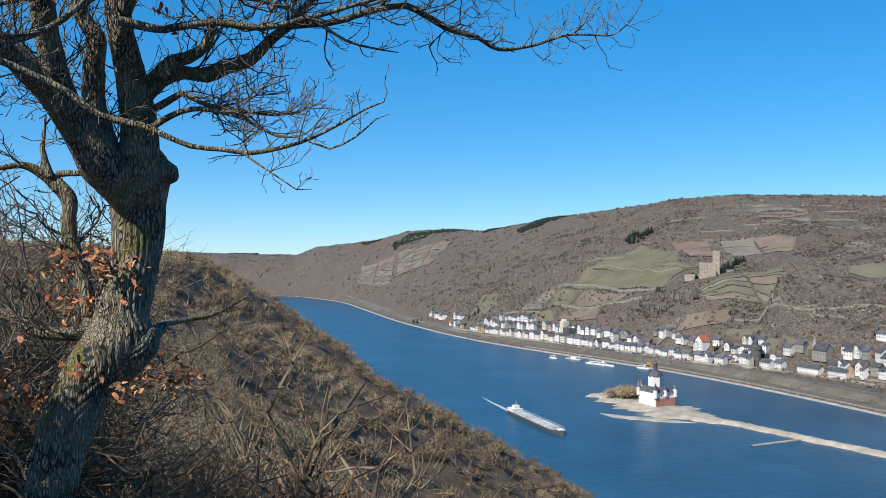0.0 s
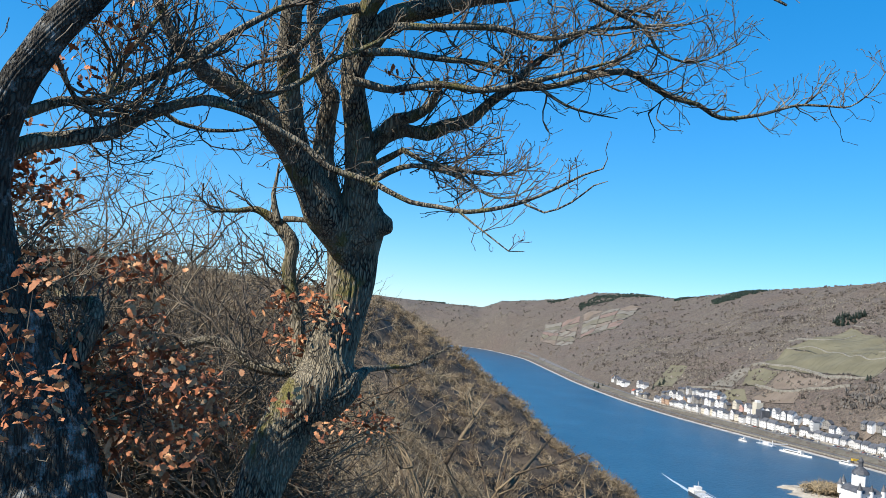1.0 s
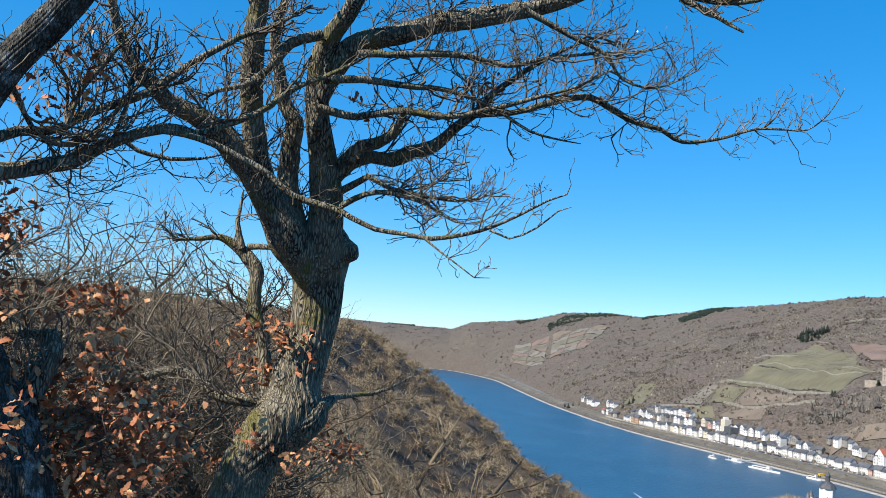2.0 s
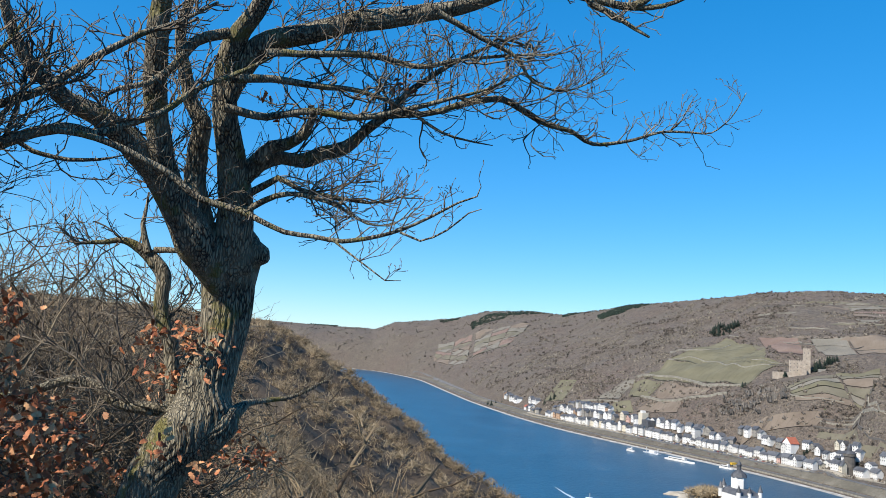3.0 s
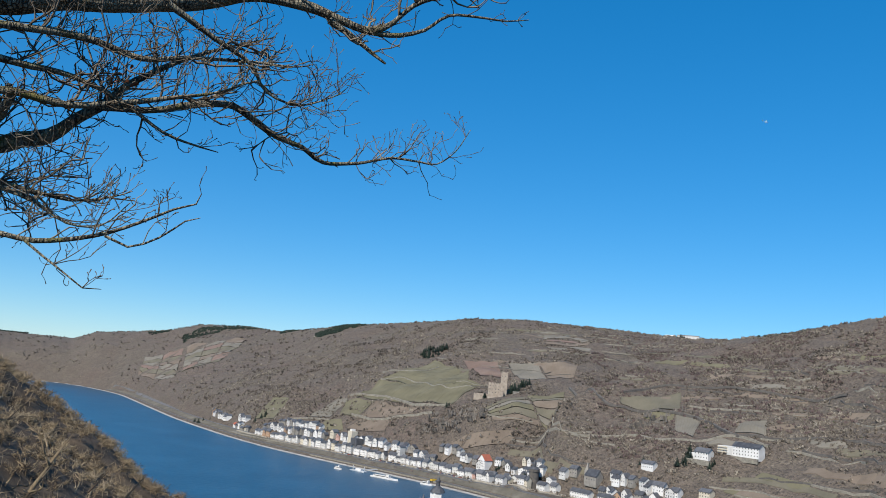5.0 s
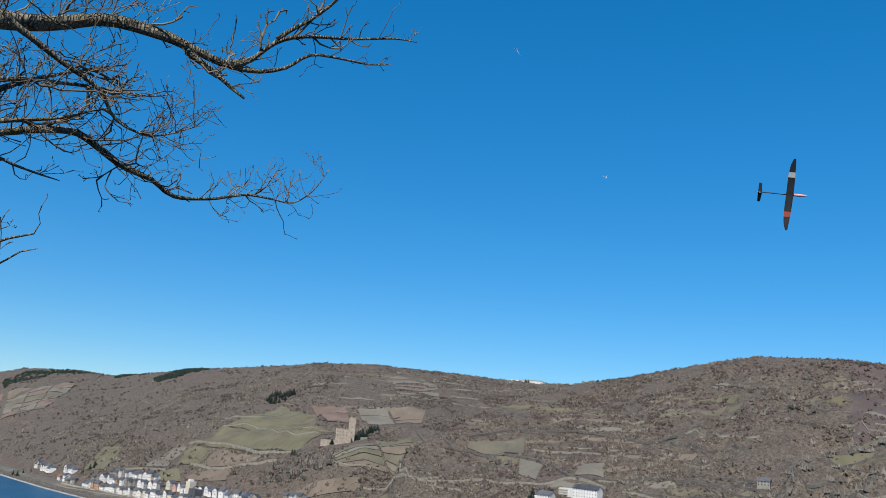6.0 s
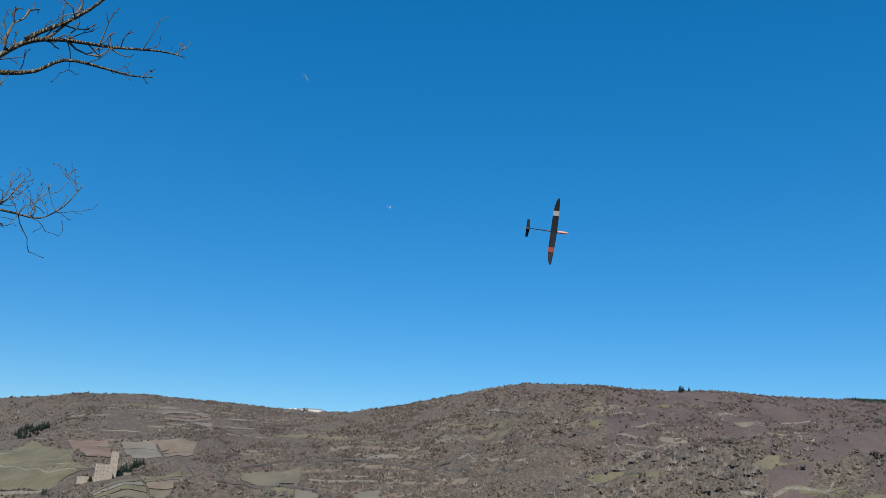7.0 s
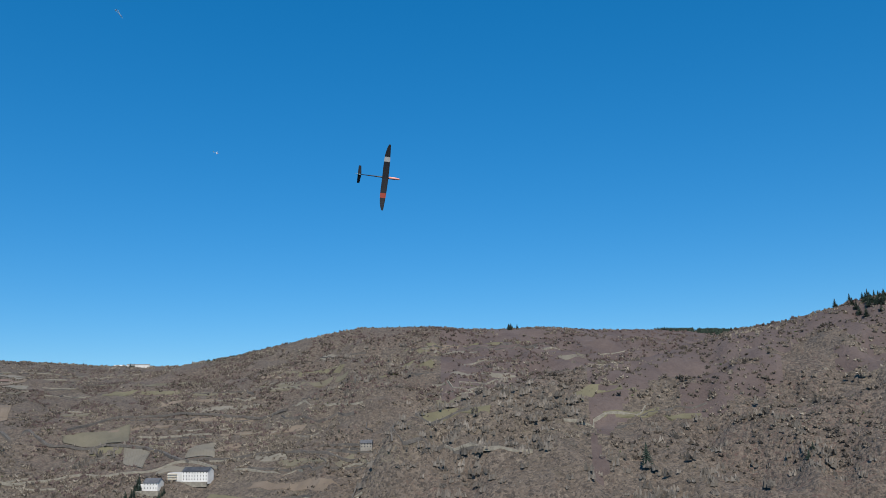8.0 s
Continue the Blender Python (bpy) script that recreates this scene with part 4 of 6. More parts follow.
# ---- fields, walls and tracks on the far hillside ----
VINE_GREEN = material("vineyard_grass", [(0.095, 0.084, 0.05), (0.13, 0.116, 0.07), (0.165, 0.147, 0.092)], 0.03, 1.0, 0.4, fine=20, spread=0.3)
VINE_BROWN = material("vineyard_soil", [(0.12, 0.09, 0.066), (0.16, 0.124, 0.092), (0.205, 0.162, 0.124)], 0.03, 1.0, 0.4, fine=20, spread=0.3)
VINE_GREY = material("fallow_slate_soil", [(0.12, 0.106, 0.082), (0.165, 0.147, 0.116), (0.21, 0.185, 0.148)], 0.03, 1.0, 0.4, fine=20, spread=0.3)
VINE_RED = material("reddish_soil", [(0.13, 0.085, 0.066), (0.17, 0.115, 0.09), (0.21, 0.15, 0.12)], 0.03, 1.0, 0.4, fine=20, spread=0.3)
VINE_OLIVE = material("dull_olive_grass", [(0.095, 0.084, 0.058), (0.128, 0.113, 0.078), (0.16, 0.14, 0.1)], 0.03, 1.0, 0.4, fine=20, spread=0.3)
VINES = material("bare_vine_rows", [(0.09, 0.078, 0.05), (0.14, 0.12, 0.085)], 0.2, 1.0, 0.0)
STONE_PALE = material("pale_dry_stone", [(0.14, 0.125, 0.1), (0.22, 0.2, 0.16), (0.32, 0.29, 0.235)], 0.3, 0.95, 0.6, fine=8, spread=0.5)
STONE_DARK = material("dark_slate_stone", [(0.06, 0.055, 0.05), (0.1, 0.09, 0.08), (0.16, 0.14, 0.12)], 0.2, 0.95, 0.6, fine=8, spread=0.5)
ROCK = material("weathered_slate_rock", [(0.045, 0.04, 0.035), (0.1, 0.088, 0.075), (0.17, 0.148, 0.125), (0.27, 0.235, 0.195)], 0.09, 0.95, 0.9, stretch=(1, 1, 0.35), fine=7, spread=0.5)
CONIFER = material("conifer_needles", [(0.008, 0.017, 0.012), (0.017, 0.032, 0.021), (0.032, 0.05, 0.03)], 0.6, 0.95, 0.0, fine=6, spread=0.4, island=0.4)
GREEN = material("evergreen_bush", [(0.03, 0.05, 0.015), (0.07, 0.1, 0.03), (0.11, 0.14, 0.05)], 0.6, 0.95, 0.0, fine=6, spread=0.4, island=0.5)
TRUNK = material("conifer_trunk", [(0.06, 0.045, 0.03), (0.1, 0.075, 0.05)], 2, 0.95, 0.3)
GRAVEL = material("river_gravel", [(0.22, 0.185, 0.14), (0.35, 0.305, 0.24), (0.5, 0.46, 0.385)], 0.08, 0.95, 0.5, fine=14, spread=0.4)
ROAD = material("asphalt", [(0.08, 0.078, 0.075), (0.15, 0.146, 0.14)], 0.05, 0.9, 0.2, fine=12)
SHORE = material("pale_shore_gravel", [(0.2, 0.18, 0.15), (0.34, 0.315, 0.275), (0.5, 0.475, 0.43)], 0.1, 0.95, 0.5, fine=12, spread=0.4)
GRASS = material("bank_grass", [(0.075, 0.066, 0.047), (0.12, 0.105, 0.078), (0.19, 0.168, 0.13)], 0.03, 1.0, 0.4, fine=14, spread=0.4)

QUADS = []


def field(corners, mat, label, rows=0, lift=0.7):
    """A draped parcel between four corners (x, y), with rows running up the slope."""
    QUADS.append(corners)
    c = np.array(corners, float)
    n = 26
    u, v = np.meshgrid(np.linspace(0, 1, n), np.linspace(0, 1, n))

    def at(u, v):
        u, v = u[..., None], v[..., None]
        return (c[0] * (1 - u) + c[1] * u) * (1 - v) + (c[3] * (1 - u) + c[2] * u) * v
    wob = 0.009
    p = at(u + wob * np.sin(v * 9 + c[0, 0]), v + wob * np.sin(u * 8 + c[0, 1]))
    z = height(p[..., 0], p[..., 1]) + lift
    i = np.arange(n * n).reshape(n, n)
    top = np.concatenate([p, z[..., None]], -1).reshape(-1, 3)
    f = np.stack([i[:-1, :-1], i[:-1, 1:], i[1:, 1:], i[1:, :-1]], -1).reshape(-1, 4)
    edge = np.concatenate([i[0, :-1], i[:-1, -1], i[-1, :0:-1], i[:0:-1, 0]])
    low = top[edge] - (0, 0, 2.2)
    k = len(top) + np.arange(len(edge))
    skirt = np.stack([edge, np.roll(edge, -1), np.roll(k, -1), k], -1)
    ob = new("field", mesh_of("field", np.vstack([top, low]), np.vstack([f, skirt]), mat))
    tagged(ob, label, "field", "hillside parcels", "structure")
    if rows:
        bag = Bag()
        for a in (np.arange(rows) + 0.5) / rows:
            t = np.linspace(0.02, 0.98, 18)
            q = at(np.full_like(t, a) + wob * np.sin(t * 9 + c[0, 0]), t)
            w = np.concatenate([q, (height(q[:, 0], q[:, 1]) + lift + 0.2)[:, None]], -1)
            bag.tube(w, np.full(len(t), 0.1), 3)
        tagged(part("vine_rows", bag.mesh("vine_rows", VINES, False), VINES, ob), kind="stuff")
    return ob


field([(256, 1481), (388, 1288), (327, 1242), (207, 1431)], VINE_GREEN, "green terraced vineyard below a track on the slope", 22)
field([(261, 1486), (369, 1540), (390, 1378), (366, 1292)], VINE_GREEN, "upper green meadow parcel with a stone track", 9)
field([(194, 1441), (232, 1382), (202, 1344), (177, 1379)], VINE_GREEN, "small green parcel under a pale wall", 6)
field([(234, 1382), (285, 1276), (267, 1271), (206, 1336)], VINE_BROWN, "brown striped vineyard parcel of bare soil", 12)
field([(188, 1469), (197, 1441), (163, 1392), (131, 1443)], VINE_GREY, "narrow grey-green fallow parcel on the slope", 5)
field([(158, 1386), (178, 1357), (177, 1313), (141, 1364)], VINE_GREEN, "dark green meadow above the town roofs", 0)
field([(205, 1330), (243, 1277), (230, 1249), (182, 1318)], VINE_BROWN, "brown vineyard parcel above the town roofs", 10)
field([(83, 1676), (110, 1627), (79, 1518), (48, 1571)], VINE_GREEN, "green meadow wedge rising through the scrub", 0)
field([(404, 1477), (446, 1399), (424, 1297), (392, 1321)], VINE_RED, "reddish ploughed parcel beside the castle", 10)
field([(453, 1361), (497, 1333), (483, 1253), (444, 1267)], VINE_GREY, "tan fallow strip behind the castle", 10)
field([(500, 1330), (558, 1307), (529, 1251), (487, 1256)], VINE_BROWN, "tan striped parcel on the upper slope", 10)
for n, (c, rows) in enumerate((((355, 1158, 419, 1168, 414, 1081, 355, 1117), 5), ((422, 1171, 481, 1171, 418, 1033, 417, 1080), 6))):
    c = np.array(c, float).reshape(4, 2)
    for a in range(rows):
        q = [c[i] * (1 - f) + c[j] * f for i, j, f in ((0, 3, a / rows), (1, 2, a / rows), (1, 2, (a + 0.86) / rows), (0, 3, (a + 0.86) / rows))]
        field([tuple(p) for p in q], (VINE_OLIVE, VINE_GREY, VINE_GREEN, VINE_OLIVE, VINE_BROWN)[(a + 2 * n) % 5], "narrow olive terrace below the castle")
for a in range(4):
    field([(620 - 14 * a, 1645 - 44 * a), (715 - 22 * a, 1625 - 54 * a), (700 - 22 * a, 1596 - 54 * a), (612 - 14 * a, 1618 - 44 * a)], (VINE_GREY, VINE_RED, VINE_BROWN, VINE_GREY)[a], "narrow pale terrace strip near the hilltop")
field([(324, 1117), (382, 1076), (363, 1064), (311, 1105)], VINE_BROWN, "bare brown terrace below the castle", 8)
field([(296, 1130), (322, 1121), (308, 1108), (286, 1116)], VINE_BROWN, "bare brown terrace above the houses", 6)
field([(508, 1041), (584, 1016), (555, 965), (503, 1030)], VINE_OLIVE, "pale grassy parcel on the side hill", 5)
field([(527, 1002), (547, 964), (536, 950), (515, 987)], VINE_GREEN, "green vineyard patch beside a road", 6)
field([(546, 961), (555, 917), (520, 875), (520, 917)], VINE_GREY, "grey staked vineyard patch beside a road", 9)
field([(570, 860), (594, 843), (573, 814), (553, 843)], VINE_GREY, "slate-grey vineyard parcel above the villas", 9)
STRIPS = [VINE_GREY, VINE_BROWN, VINE_OLIVE, VINE_RED, VINE_GREY, VINE_OLIVE]
for n, (c, rows, cols) in enumerate((((-299, 3043, -168, 2926, -158, 2471, -293, 2831), 6, 2), ((-158, 2930, 31, 2826, -40, 2467, -142, 2488), 6, 3))):
    c = np.array(c, float).reshape(4, 2)
    for a in range(rows):
        for b in range(cols):
            at = lambda u, v: tuple((c[0] * (1 - u) + c[1] * u) * (1 - v) + (c[3] * (1 - u) + c[2] * u) * v)
            u0, u1, v0, v1 = (b + 0.01) / cols, (b + 0.98) / cols, (a + 0.05 * (b % 2)) / rows, (a + 0.95) / rows
            field([at(u0, v0), at(u1, v0), at(u1, v1), at(u0, v1)], STRIPS[(a * 5 + b * 3 + n) % 6], "distant narrow vineyard strip above the river", 0, 1.2)



def ribbon(name, line, wide, mat, label, category, lift=1.3, deep=3.0, step=8.0, drape=True, kind="structure"):
    """A draped strip with thickness along a line of (x, y)."""
    p = smooth_line([(x, y, 0) for x, y in line], step)[:, :2]
    d = np.gradient(p, axis=0)
    d /= np.linalg.norm(d, axis=1)[:, None]
    s = np.stack([-d[:, 1], d[:, 0]], 1) * wide / 2
    rows = []
    for sign in (-1, 1):
        q = p + sign * s
        z = (height(q[:, 0], q[:, 1]) if drape else np.zeros(len(q))) + lift
        rows.append(np.c_[q, z])
    a, b = rows
    z = np.maximum(a[:, 2], b[:, 2]) if wide < 6 else None
    if z is not None:
        a[:, 2] = b[:, 2] = z
    ring = np.stack([a - (0, 0, deep), a, b, b - (0, 0, deep)], 1)
    i = np.arange(len(ring) * 4).reshape(-1, 4)
    f = np.concatenate([np.stack([i[:-1, k], i[1:, k], i[1:, k + 1], i[:-1, k + 1]], -1) for k in range(3)])
    return tagged(new(name, mesh_of(name, ring.reshape(-1, 3), f, mat, False)), label, category, kind=kind)


ribbon("track", [(257, 1484), (302, 1441), (333, 1325), (370, 1281)], 2.0, STONE_PALE, "pale stone track across the vineyard", "track")
ribbon("track", [(201, 1456), (252, 1379), (288, 1283), (325, 1242)], 2.6, STONE_PALE, "pale retaining wall with a track on top", "track", 2.6, 7)
ribbon("track", [(194, 1358), (230, 1298), (268, 1265), (297, 1233)], 2.2, STONE_PALE, "pale retaining wall along the lower vineyard", "track", 2.4, 6)
ribbon("track", [(275, 1567), (309, 1481), (361, 1481)], 2.0, STONE_PALE, "short pale stone track at the meadow", "track", 2.0)
ribbon("track", [(492, 1178), (484, 1049), (508, 1016), (543, 970), (558, 911), (549, 843), (570, 810), (600, 740), (625, 640)], 4.0, STONE_DARK, "narrow road winding across the side hill", "road", 1.6)
ribbon("track", [(416, 984), (472, 944), (504, 877), (548, 840), (560, 790)], 2.2, STONE_PALE, "pale level track above the town", "track", 1.8)
ribbon("track", [(516, 1049), (564, 1052), (620, 1012), (656, 930), (690, 830)], 2.6, STONE_DARK, "dark dry-stone terrace wall on the hill", "wall", 2.4)
ribbon("track", [(109, 1467), (134, 1427), (162, 1377)], 2.0, STONE_PALE, "pale stone wall above the town", "wall", 2.2)

rw = random.Random(5)
for _ in range(430):
    az, dist = rw.uniform(13, 62), rw.uniform(760, 1950)
    x, y = dist * math.sin(radians(az)), dist * math.cos(radians(az))
    if not 40 < float(height(x, y)) < 250 or float(waves(x, y, 420, 61, 2)) < -0.25:
        continue
    line = [(x, y)]
    for _ in range(rw.randint(3, 9)):
        e = 3.0
        gxx, gyy = float(height(x + e, y) - height(x - e, y)), float(height(x, y + e) - height(x, y - e))
        k = math.hypot(gxx, gyy) + 1e-6
        x, y = x + gyy / k * 14 + rw.gauss(0, 1.2), y - gxx / k * 14 + rw.gauss(0, 1.2)
        line.append((x, y))
    if rw.random() < 0.5:
        ribbon("terrace_wall", line, rw.uniform(0.8, 1.4), STONE_DARK if rw.random() < 0.6 else STONE_PALE, "old dry-stone terrace wall in the scrub", "wall", rw.uniform(0.9, 1.7), 4)
    else:
        ribbon("terrace", line, rw.uniform(6.5, 11), rw.choice((VINE_OLIVE, VINE_GREY, VINE_BROWN, VINE_GREEN)), "narrow grassy terrace along the slope", "terrace", 0.5, 3)

# ---- scrub and trees on the far hills ----
r = np.random.RandomState(77)


def in_quads(x, y):
    hit = np.zeros(len(x), bool)
    for q in QUADS:
        inside = np.ones(len(x), bool)
        sgn = None
        for (x0, y0), (x1, y1) in zip(q, q[1:] + q[:1]):
            cr = (x1 - x0) * (y - y0) - (y1 - y0) * (x - x0)
            if sgn is None:
                area = sum(a[0] * b[1] - b[0] * a[1] for a, b in zip(q, q[1:] + q[:1]))
                sgn = 1 if area > 0 else -1
            inside &= cr * sgn > 0
        hit |= inside
    return hit


def clump(seed, n, flat):
    rr = np.random.RandomState(seed)
    d = rr.normal(0, 1, (n, 3))
    d[:, 2] = np.abs(d[:, 2]) * flat + 0.2
    d /= np.linalg.norm(d, axis=1)[:, None]
    a = rr.normal(0, 0.16, (n, 3)) * (1, 1, 0.5)
    return a, a + d * rr.uniform(0.55, 1.0, (n, 1)) * (0.75, 0.75, 1.0), rr.uniform(0.2, 0.36, n)


def hill_places(az0, az1, d0, d1, n, zmin=26):
    az = np.radians(r.uniform(az0, az1, n))
    d = r.uniform(d0, d1, n)
    x, y = d * np.sin(az), d * np.cos(az)
    z = height(x, y)
    town = np.interp(y, [700, 900, 1300, 1700, 1800], [170, 140, 125, 95, 40])
    dens = 0.55 + 0.75 * waves(x, y, 190, 41, 3)
    ok = (x > right_bank(y) + town) & (z > zmin) & ~in_quads(x, y) & (r.uniform(0, 1, n) < dens)
    ok &= np.hypot(x - 388, y - 1205) > 34
    return np.stack([x, y, z - 0.2], 1)[ok]


scrub = [clump(500 + i, 7, 0.7) for i in range(8)]
tall = [clump(520 + i, 12, 1.3) for i in range(6)]
for name, spots, kinds, lo, hi, mat, label in (
        ("hill_scrub", hill_places(-12, 40, 850, 2100, 36000), scrub, 2.4, 6.5, SCRUB, "grey-brown leafless scrub on the town-side hill"),
        ("hill_scrub", hill_places(30, 84, 600, 1500, 32000), scrub, 2.0, 5.4, SCRUB, "brown leafless scrub on the steep rocky hill"),
        ("hill_woodland", hill_places(24, 84, 1000, 1900, 15000), tall, 3.0, 5.2, HILLWOOD, "bare woods along the hilltops"),
        ("hill_woodland", hill_places(-20, 34, 1700, 4200, 13000), tall, 3.5, 8.0, SCRUB, "distant bare woods on the far ridges"),
        ("green_scrub", hill_places(8, 80, 650, 1500, 900, 12), scrub, 1.2, 2.6, GREEN, "scattered green bushes on the slopes")):
    bag = Bag()
    scatter(bag, kinds, spots, lo + (hi - lo) * r.uniform(0, 1, len(spots)) ** 1.6, 9)
    tagged(new(name, bag.mesh(name, mat, False)), label, "scrub", kind="stuff")


bag = Bag()
for crest, lo, hi in ((CREST_SIDE, 31, 63), (CREST_NEAR, 66, 82), (CREST_FAR, -9, 33)):
    az = r.uniform(lo, hi, 520)
    d = np.interp(az, crest[0], crest[2]) + r.uniform(-26, 14, len(az))
    px, py = d * np.sin(np.radians(az)), d * np.cos(np.radians(az))
    scatter(bag, tall, np.stack([px, py, height(px, py) - 0.4], 1), np.interp(d, [900, 3500], [2.4, 5.5]) * r.uniform(0.5, 1.5, len(az)), 3)
tagged(new("crest_trees", bag.mesh("crest_trees", SCRUB, False)), "small bare trees along the hill crests", "woodland", kind="stuff")


def conifer_meshes(seed):
    rr = np.random.RandomState(seed)
    bag = Bag()
    for k in range(9):
        z = 0.1 + 0.8 * k / 9
        n = 15 - k
        a = np.linspace(0, 6.28, n, endpoint=False) + rr.uniform(0, 6)
        rad = (0.2 * (1 - z) + 0.012) * rr.uniform(0.75, 1.15, n)
        base = np.c_[np.zeros(n), np.zeros(n), np.full(n, z + 0.06)]
        tip = np.c_[np.cos(a) * rad, np.sin(a) * rad, z - 0.02 + rr.uniform(-0.03, 0.02, n)]
        bag.spikes(base, tip, 0.045 * (1.15 - z))
    bag.spikes(np.array([[0, 0, 0.8]]), np.array([[0, 0, 1.0]]), 0.03)
    stem = Bag()
    stem.tube([(0, 0, -0.05), (0, 0, 0.3), (0, 0, 0.9)], [0.022, 0.018, 0.004], 6)
    return bag.mesh("crown", CONIFER, False), stem.mesh("trunk", TRUNK)


FIRS = [conifer_meshes(600 + i) for i in range(4)]


def conifer(x, y, high, wide=1.0):
    k = FIRS[rc.randrange(4)]
    t = tagged(new("conifer"), "dark green conifer standing on the hill", "tree", "conifers")
    t.matrix_world = pose(x, y, float(height(x, y)) - 0.3, 0, 0, rc.uniform(0, 360)) @ Matrix.Diagonal((high * wide * rc.uniform(0.9, 1.5), high * wide * rc.uniform(0.9, 1.5), high, 1))
    part("crown", k[0], CONIFER, t)
    part("trunk", k[1], TRUNK, t)


rc = random.Random(8)
for x, y, n, sx, sy, lo, hi in ((389, 1655, 34, 26, 22, 9, 16), (1200, 839, 7, 14, 10, 8, 12), (1012, 200, 64, 30, 34, 8, 12), (638, 318, 1, 0, 0, 20, 20),
                                (490, 838, 9, 9, 8, 8, 14), (411, 1206, 5, 5, 4, 13, 18), (425, 1212, 5, 8, 5, 9, 14), (440, 1222, 4, 8, 6, 8, 12), (370, 1205, 3, 4, 3, 7, 9), (318, 1232, 2, 3, 3, 8, 11), (645, 688, 1, 1, 1, 6, 6),
                                (690, 205, 2, 4, 4, 6, 9), (345, 1040, 3, 10, 8, 6, 10), (355, 985, 3, 8, 8, 7, 10), (-40, 1735, 6, 18, 16, 8, 12), (60, 1555, 4, 12, 10, 8, 12), (505, 805, 3, 6, 4, 5, 8), (458, 868, 3, 8, 8, 5, 8), (1060, 1840, 4, 10, 6, 8, 12)):
    for _ in range(n):
        conifer(x + rc.gauss(0, 0.6) * sx, y + rc.gauss(0, 0.6) * sy, rc.uniform(lo, hi), 1.7 if n > 1 else 1.2)
bag = Bag()
for az0, az1, d0, d1, n, lo, hi in ((2.8, 5.2, 2820, 2900, 240, 6, 9), (5.2, 8.4, 2430, 2560, 420, 6, 10), (-3.4, 2.6, 3060, 3200, 560, 6, 9), (34.5, 38, 1480, 1510, 60, 3, 5), (60.5, 69.5, 1600, 1700, 520, 6, 9), (-14.5, -12.6, 4100, 4160, 60, 7, 10), (-5.6, -4.2, 3380, 3480, 70, 5, 8)):
    az, d = np.radians(r.uniform(az0, az1, n)), r.uniform(d0, d1, n)
    px, py = d * np.sin(az), d * np.cos(az)
    scatter(bag, tall, np.stack([px, py, height(px, py) - 0.5], 1), r.uniform(lo, hi, n), n)
tagged(new("ridge_forest", bag.mesh("ridge_forest", CONIFER, False)), "dark conifer forest in strips along the far ridges", "woodland", kind="stuff")


def rock_field(seed, n):
    """Upright slate slabs, as thick leaning spikes, for broken crags."""
    rr = np.random.RandomState(seed)
    a = rr.normal(0, 0.5, (n, 3)) * (1, 1, 0.15)
    lean = rr.normal(0, 0.25, 3) * (1, 1, 0)
    return a, a + np.c_[rr.normal(0, 0.12, (n, 2)), rr.uniform(0.5, 1.3, n)] + lean, rr.uniform(0.22, 0.42, n)


slabs = [rock_field(700 + i, 8) for i in range(8)]
bag = Bag()
for x, y, n, sx in ((684, 446, 34, 15), (677, 411, 26, 14), (662, 425, 22, 16), (574, 457, 40, 18), (596, 480, 44, 22), (678, 481, 24, 14), (699, 190, 26, 14), (690, 207, 18, 8), (625, 287, 26, 14), (560, 524, 30, 16), (640, 350, 26, 22),
                    (610, 420, 40, 24), (720, 330, 20, 22), (650, 500, 40, 24), (730, 260, 20, 20), (590, 560, 40, 20), (330, 1150, 40, 16), (312, 1180, 34, 15), (300, 1200, 26, 14), (500, 980, 26, 14), (530, 970, 18, 10), (760, 760, 40, 30), (860, 820, 40, 36), (930, 640, 36, 34), (610, 300, 24, 18), (660, 260, 20, 20), (640, 600, 34, 26)):
    px, py = x + r.normal(0, sx, n), y + r.normal(0, sx, n)
    scatter(bag, slabs, np.stack([px, py, height(px, py) - 0.6], 1), r.uniform(1.6, 6.5, n), x)
tagged(new("rock_outcrops", bag.mesh("rock_outcrops", ROCK, False)), "jagged weathered slate crags breaking out of the slopes", "rock", kind="stuff")



# ---- the river's works: shore, quay, island ----
def along(y, over):
    """A place so many metres inland on the town side, and the turn that faces the river."""
    dx = float(right_bank(y + 5) - right_bank(y - 5)) / 10
    k = math.hypot(1, dx)
    return float(right_bank(y)) + over / k, y - over * dx / k, math.degrees(math.atan2(-1 / k, -dx / k))


ys = list(range(-300, 3000, 60)) + list(range(3000, 3600, 40))
ribbon("shore", [along(y, 2.5)[:2] for y in ys], 14.0, SHORE, "pale gravel shore along the river", "shore", 0.55, 3, 10)
ribbon("towpath", [along(y, 19)[:2] for y in range(500, 2900, 50)], 2.6, ROAD, "grey path along the river bank", "path", 0.5, 2, 12)
ribbon("bank_meadow", [along(y, 29)[:2] for y in range(500, 2900, 50)], 12.0, GRASS, "dull winter grass along the river bank", "grass", 0.35, 2, 12)
ribbon("quay_road", [along(y, 40)[:2] for y in range(500, 2900, 50)], 7.0, ROAD, "asphalt road between town and river", "road", 0.6, 2, 12)
ribbon("quay_wall", [along(y, 14.5)[:2] for y in range(500, 1300, 40)], 1.0, STONE_PALE, "pale stone quay wall along the bank", "wall", 1.3, 4, 12)



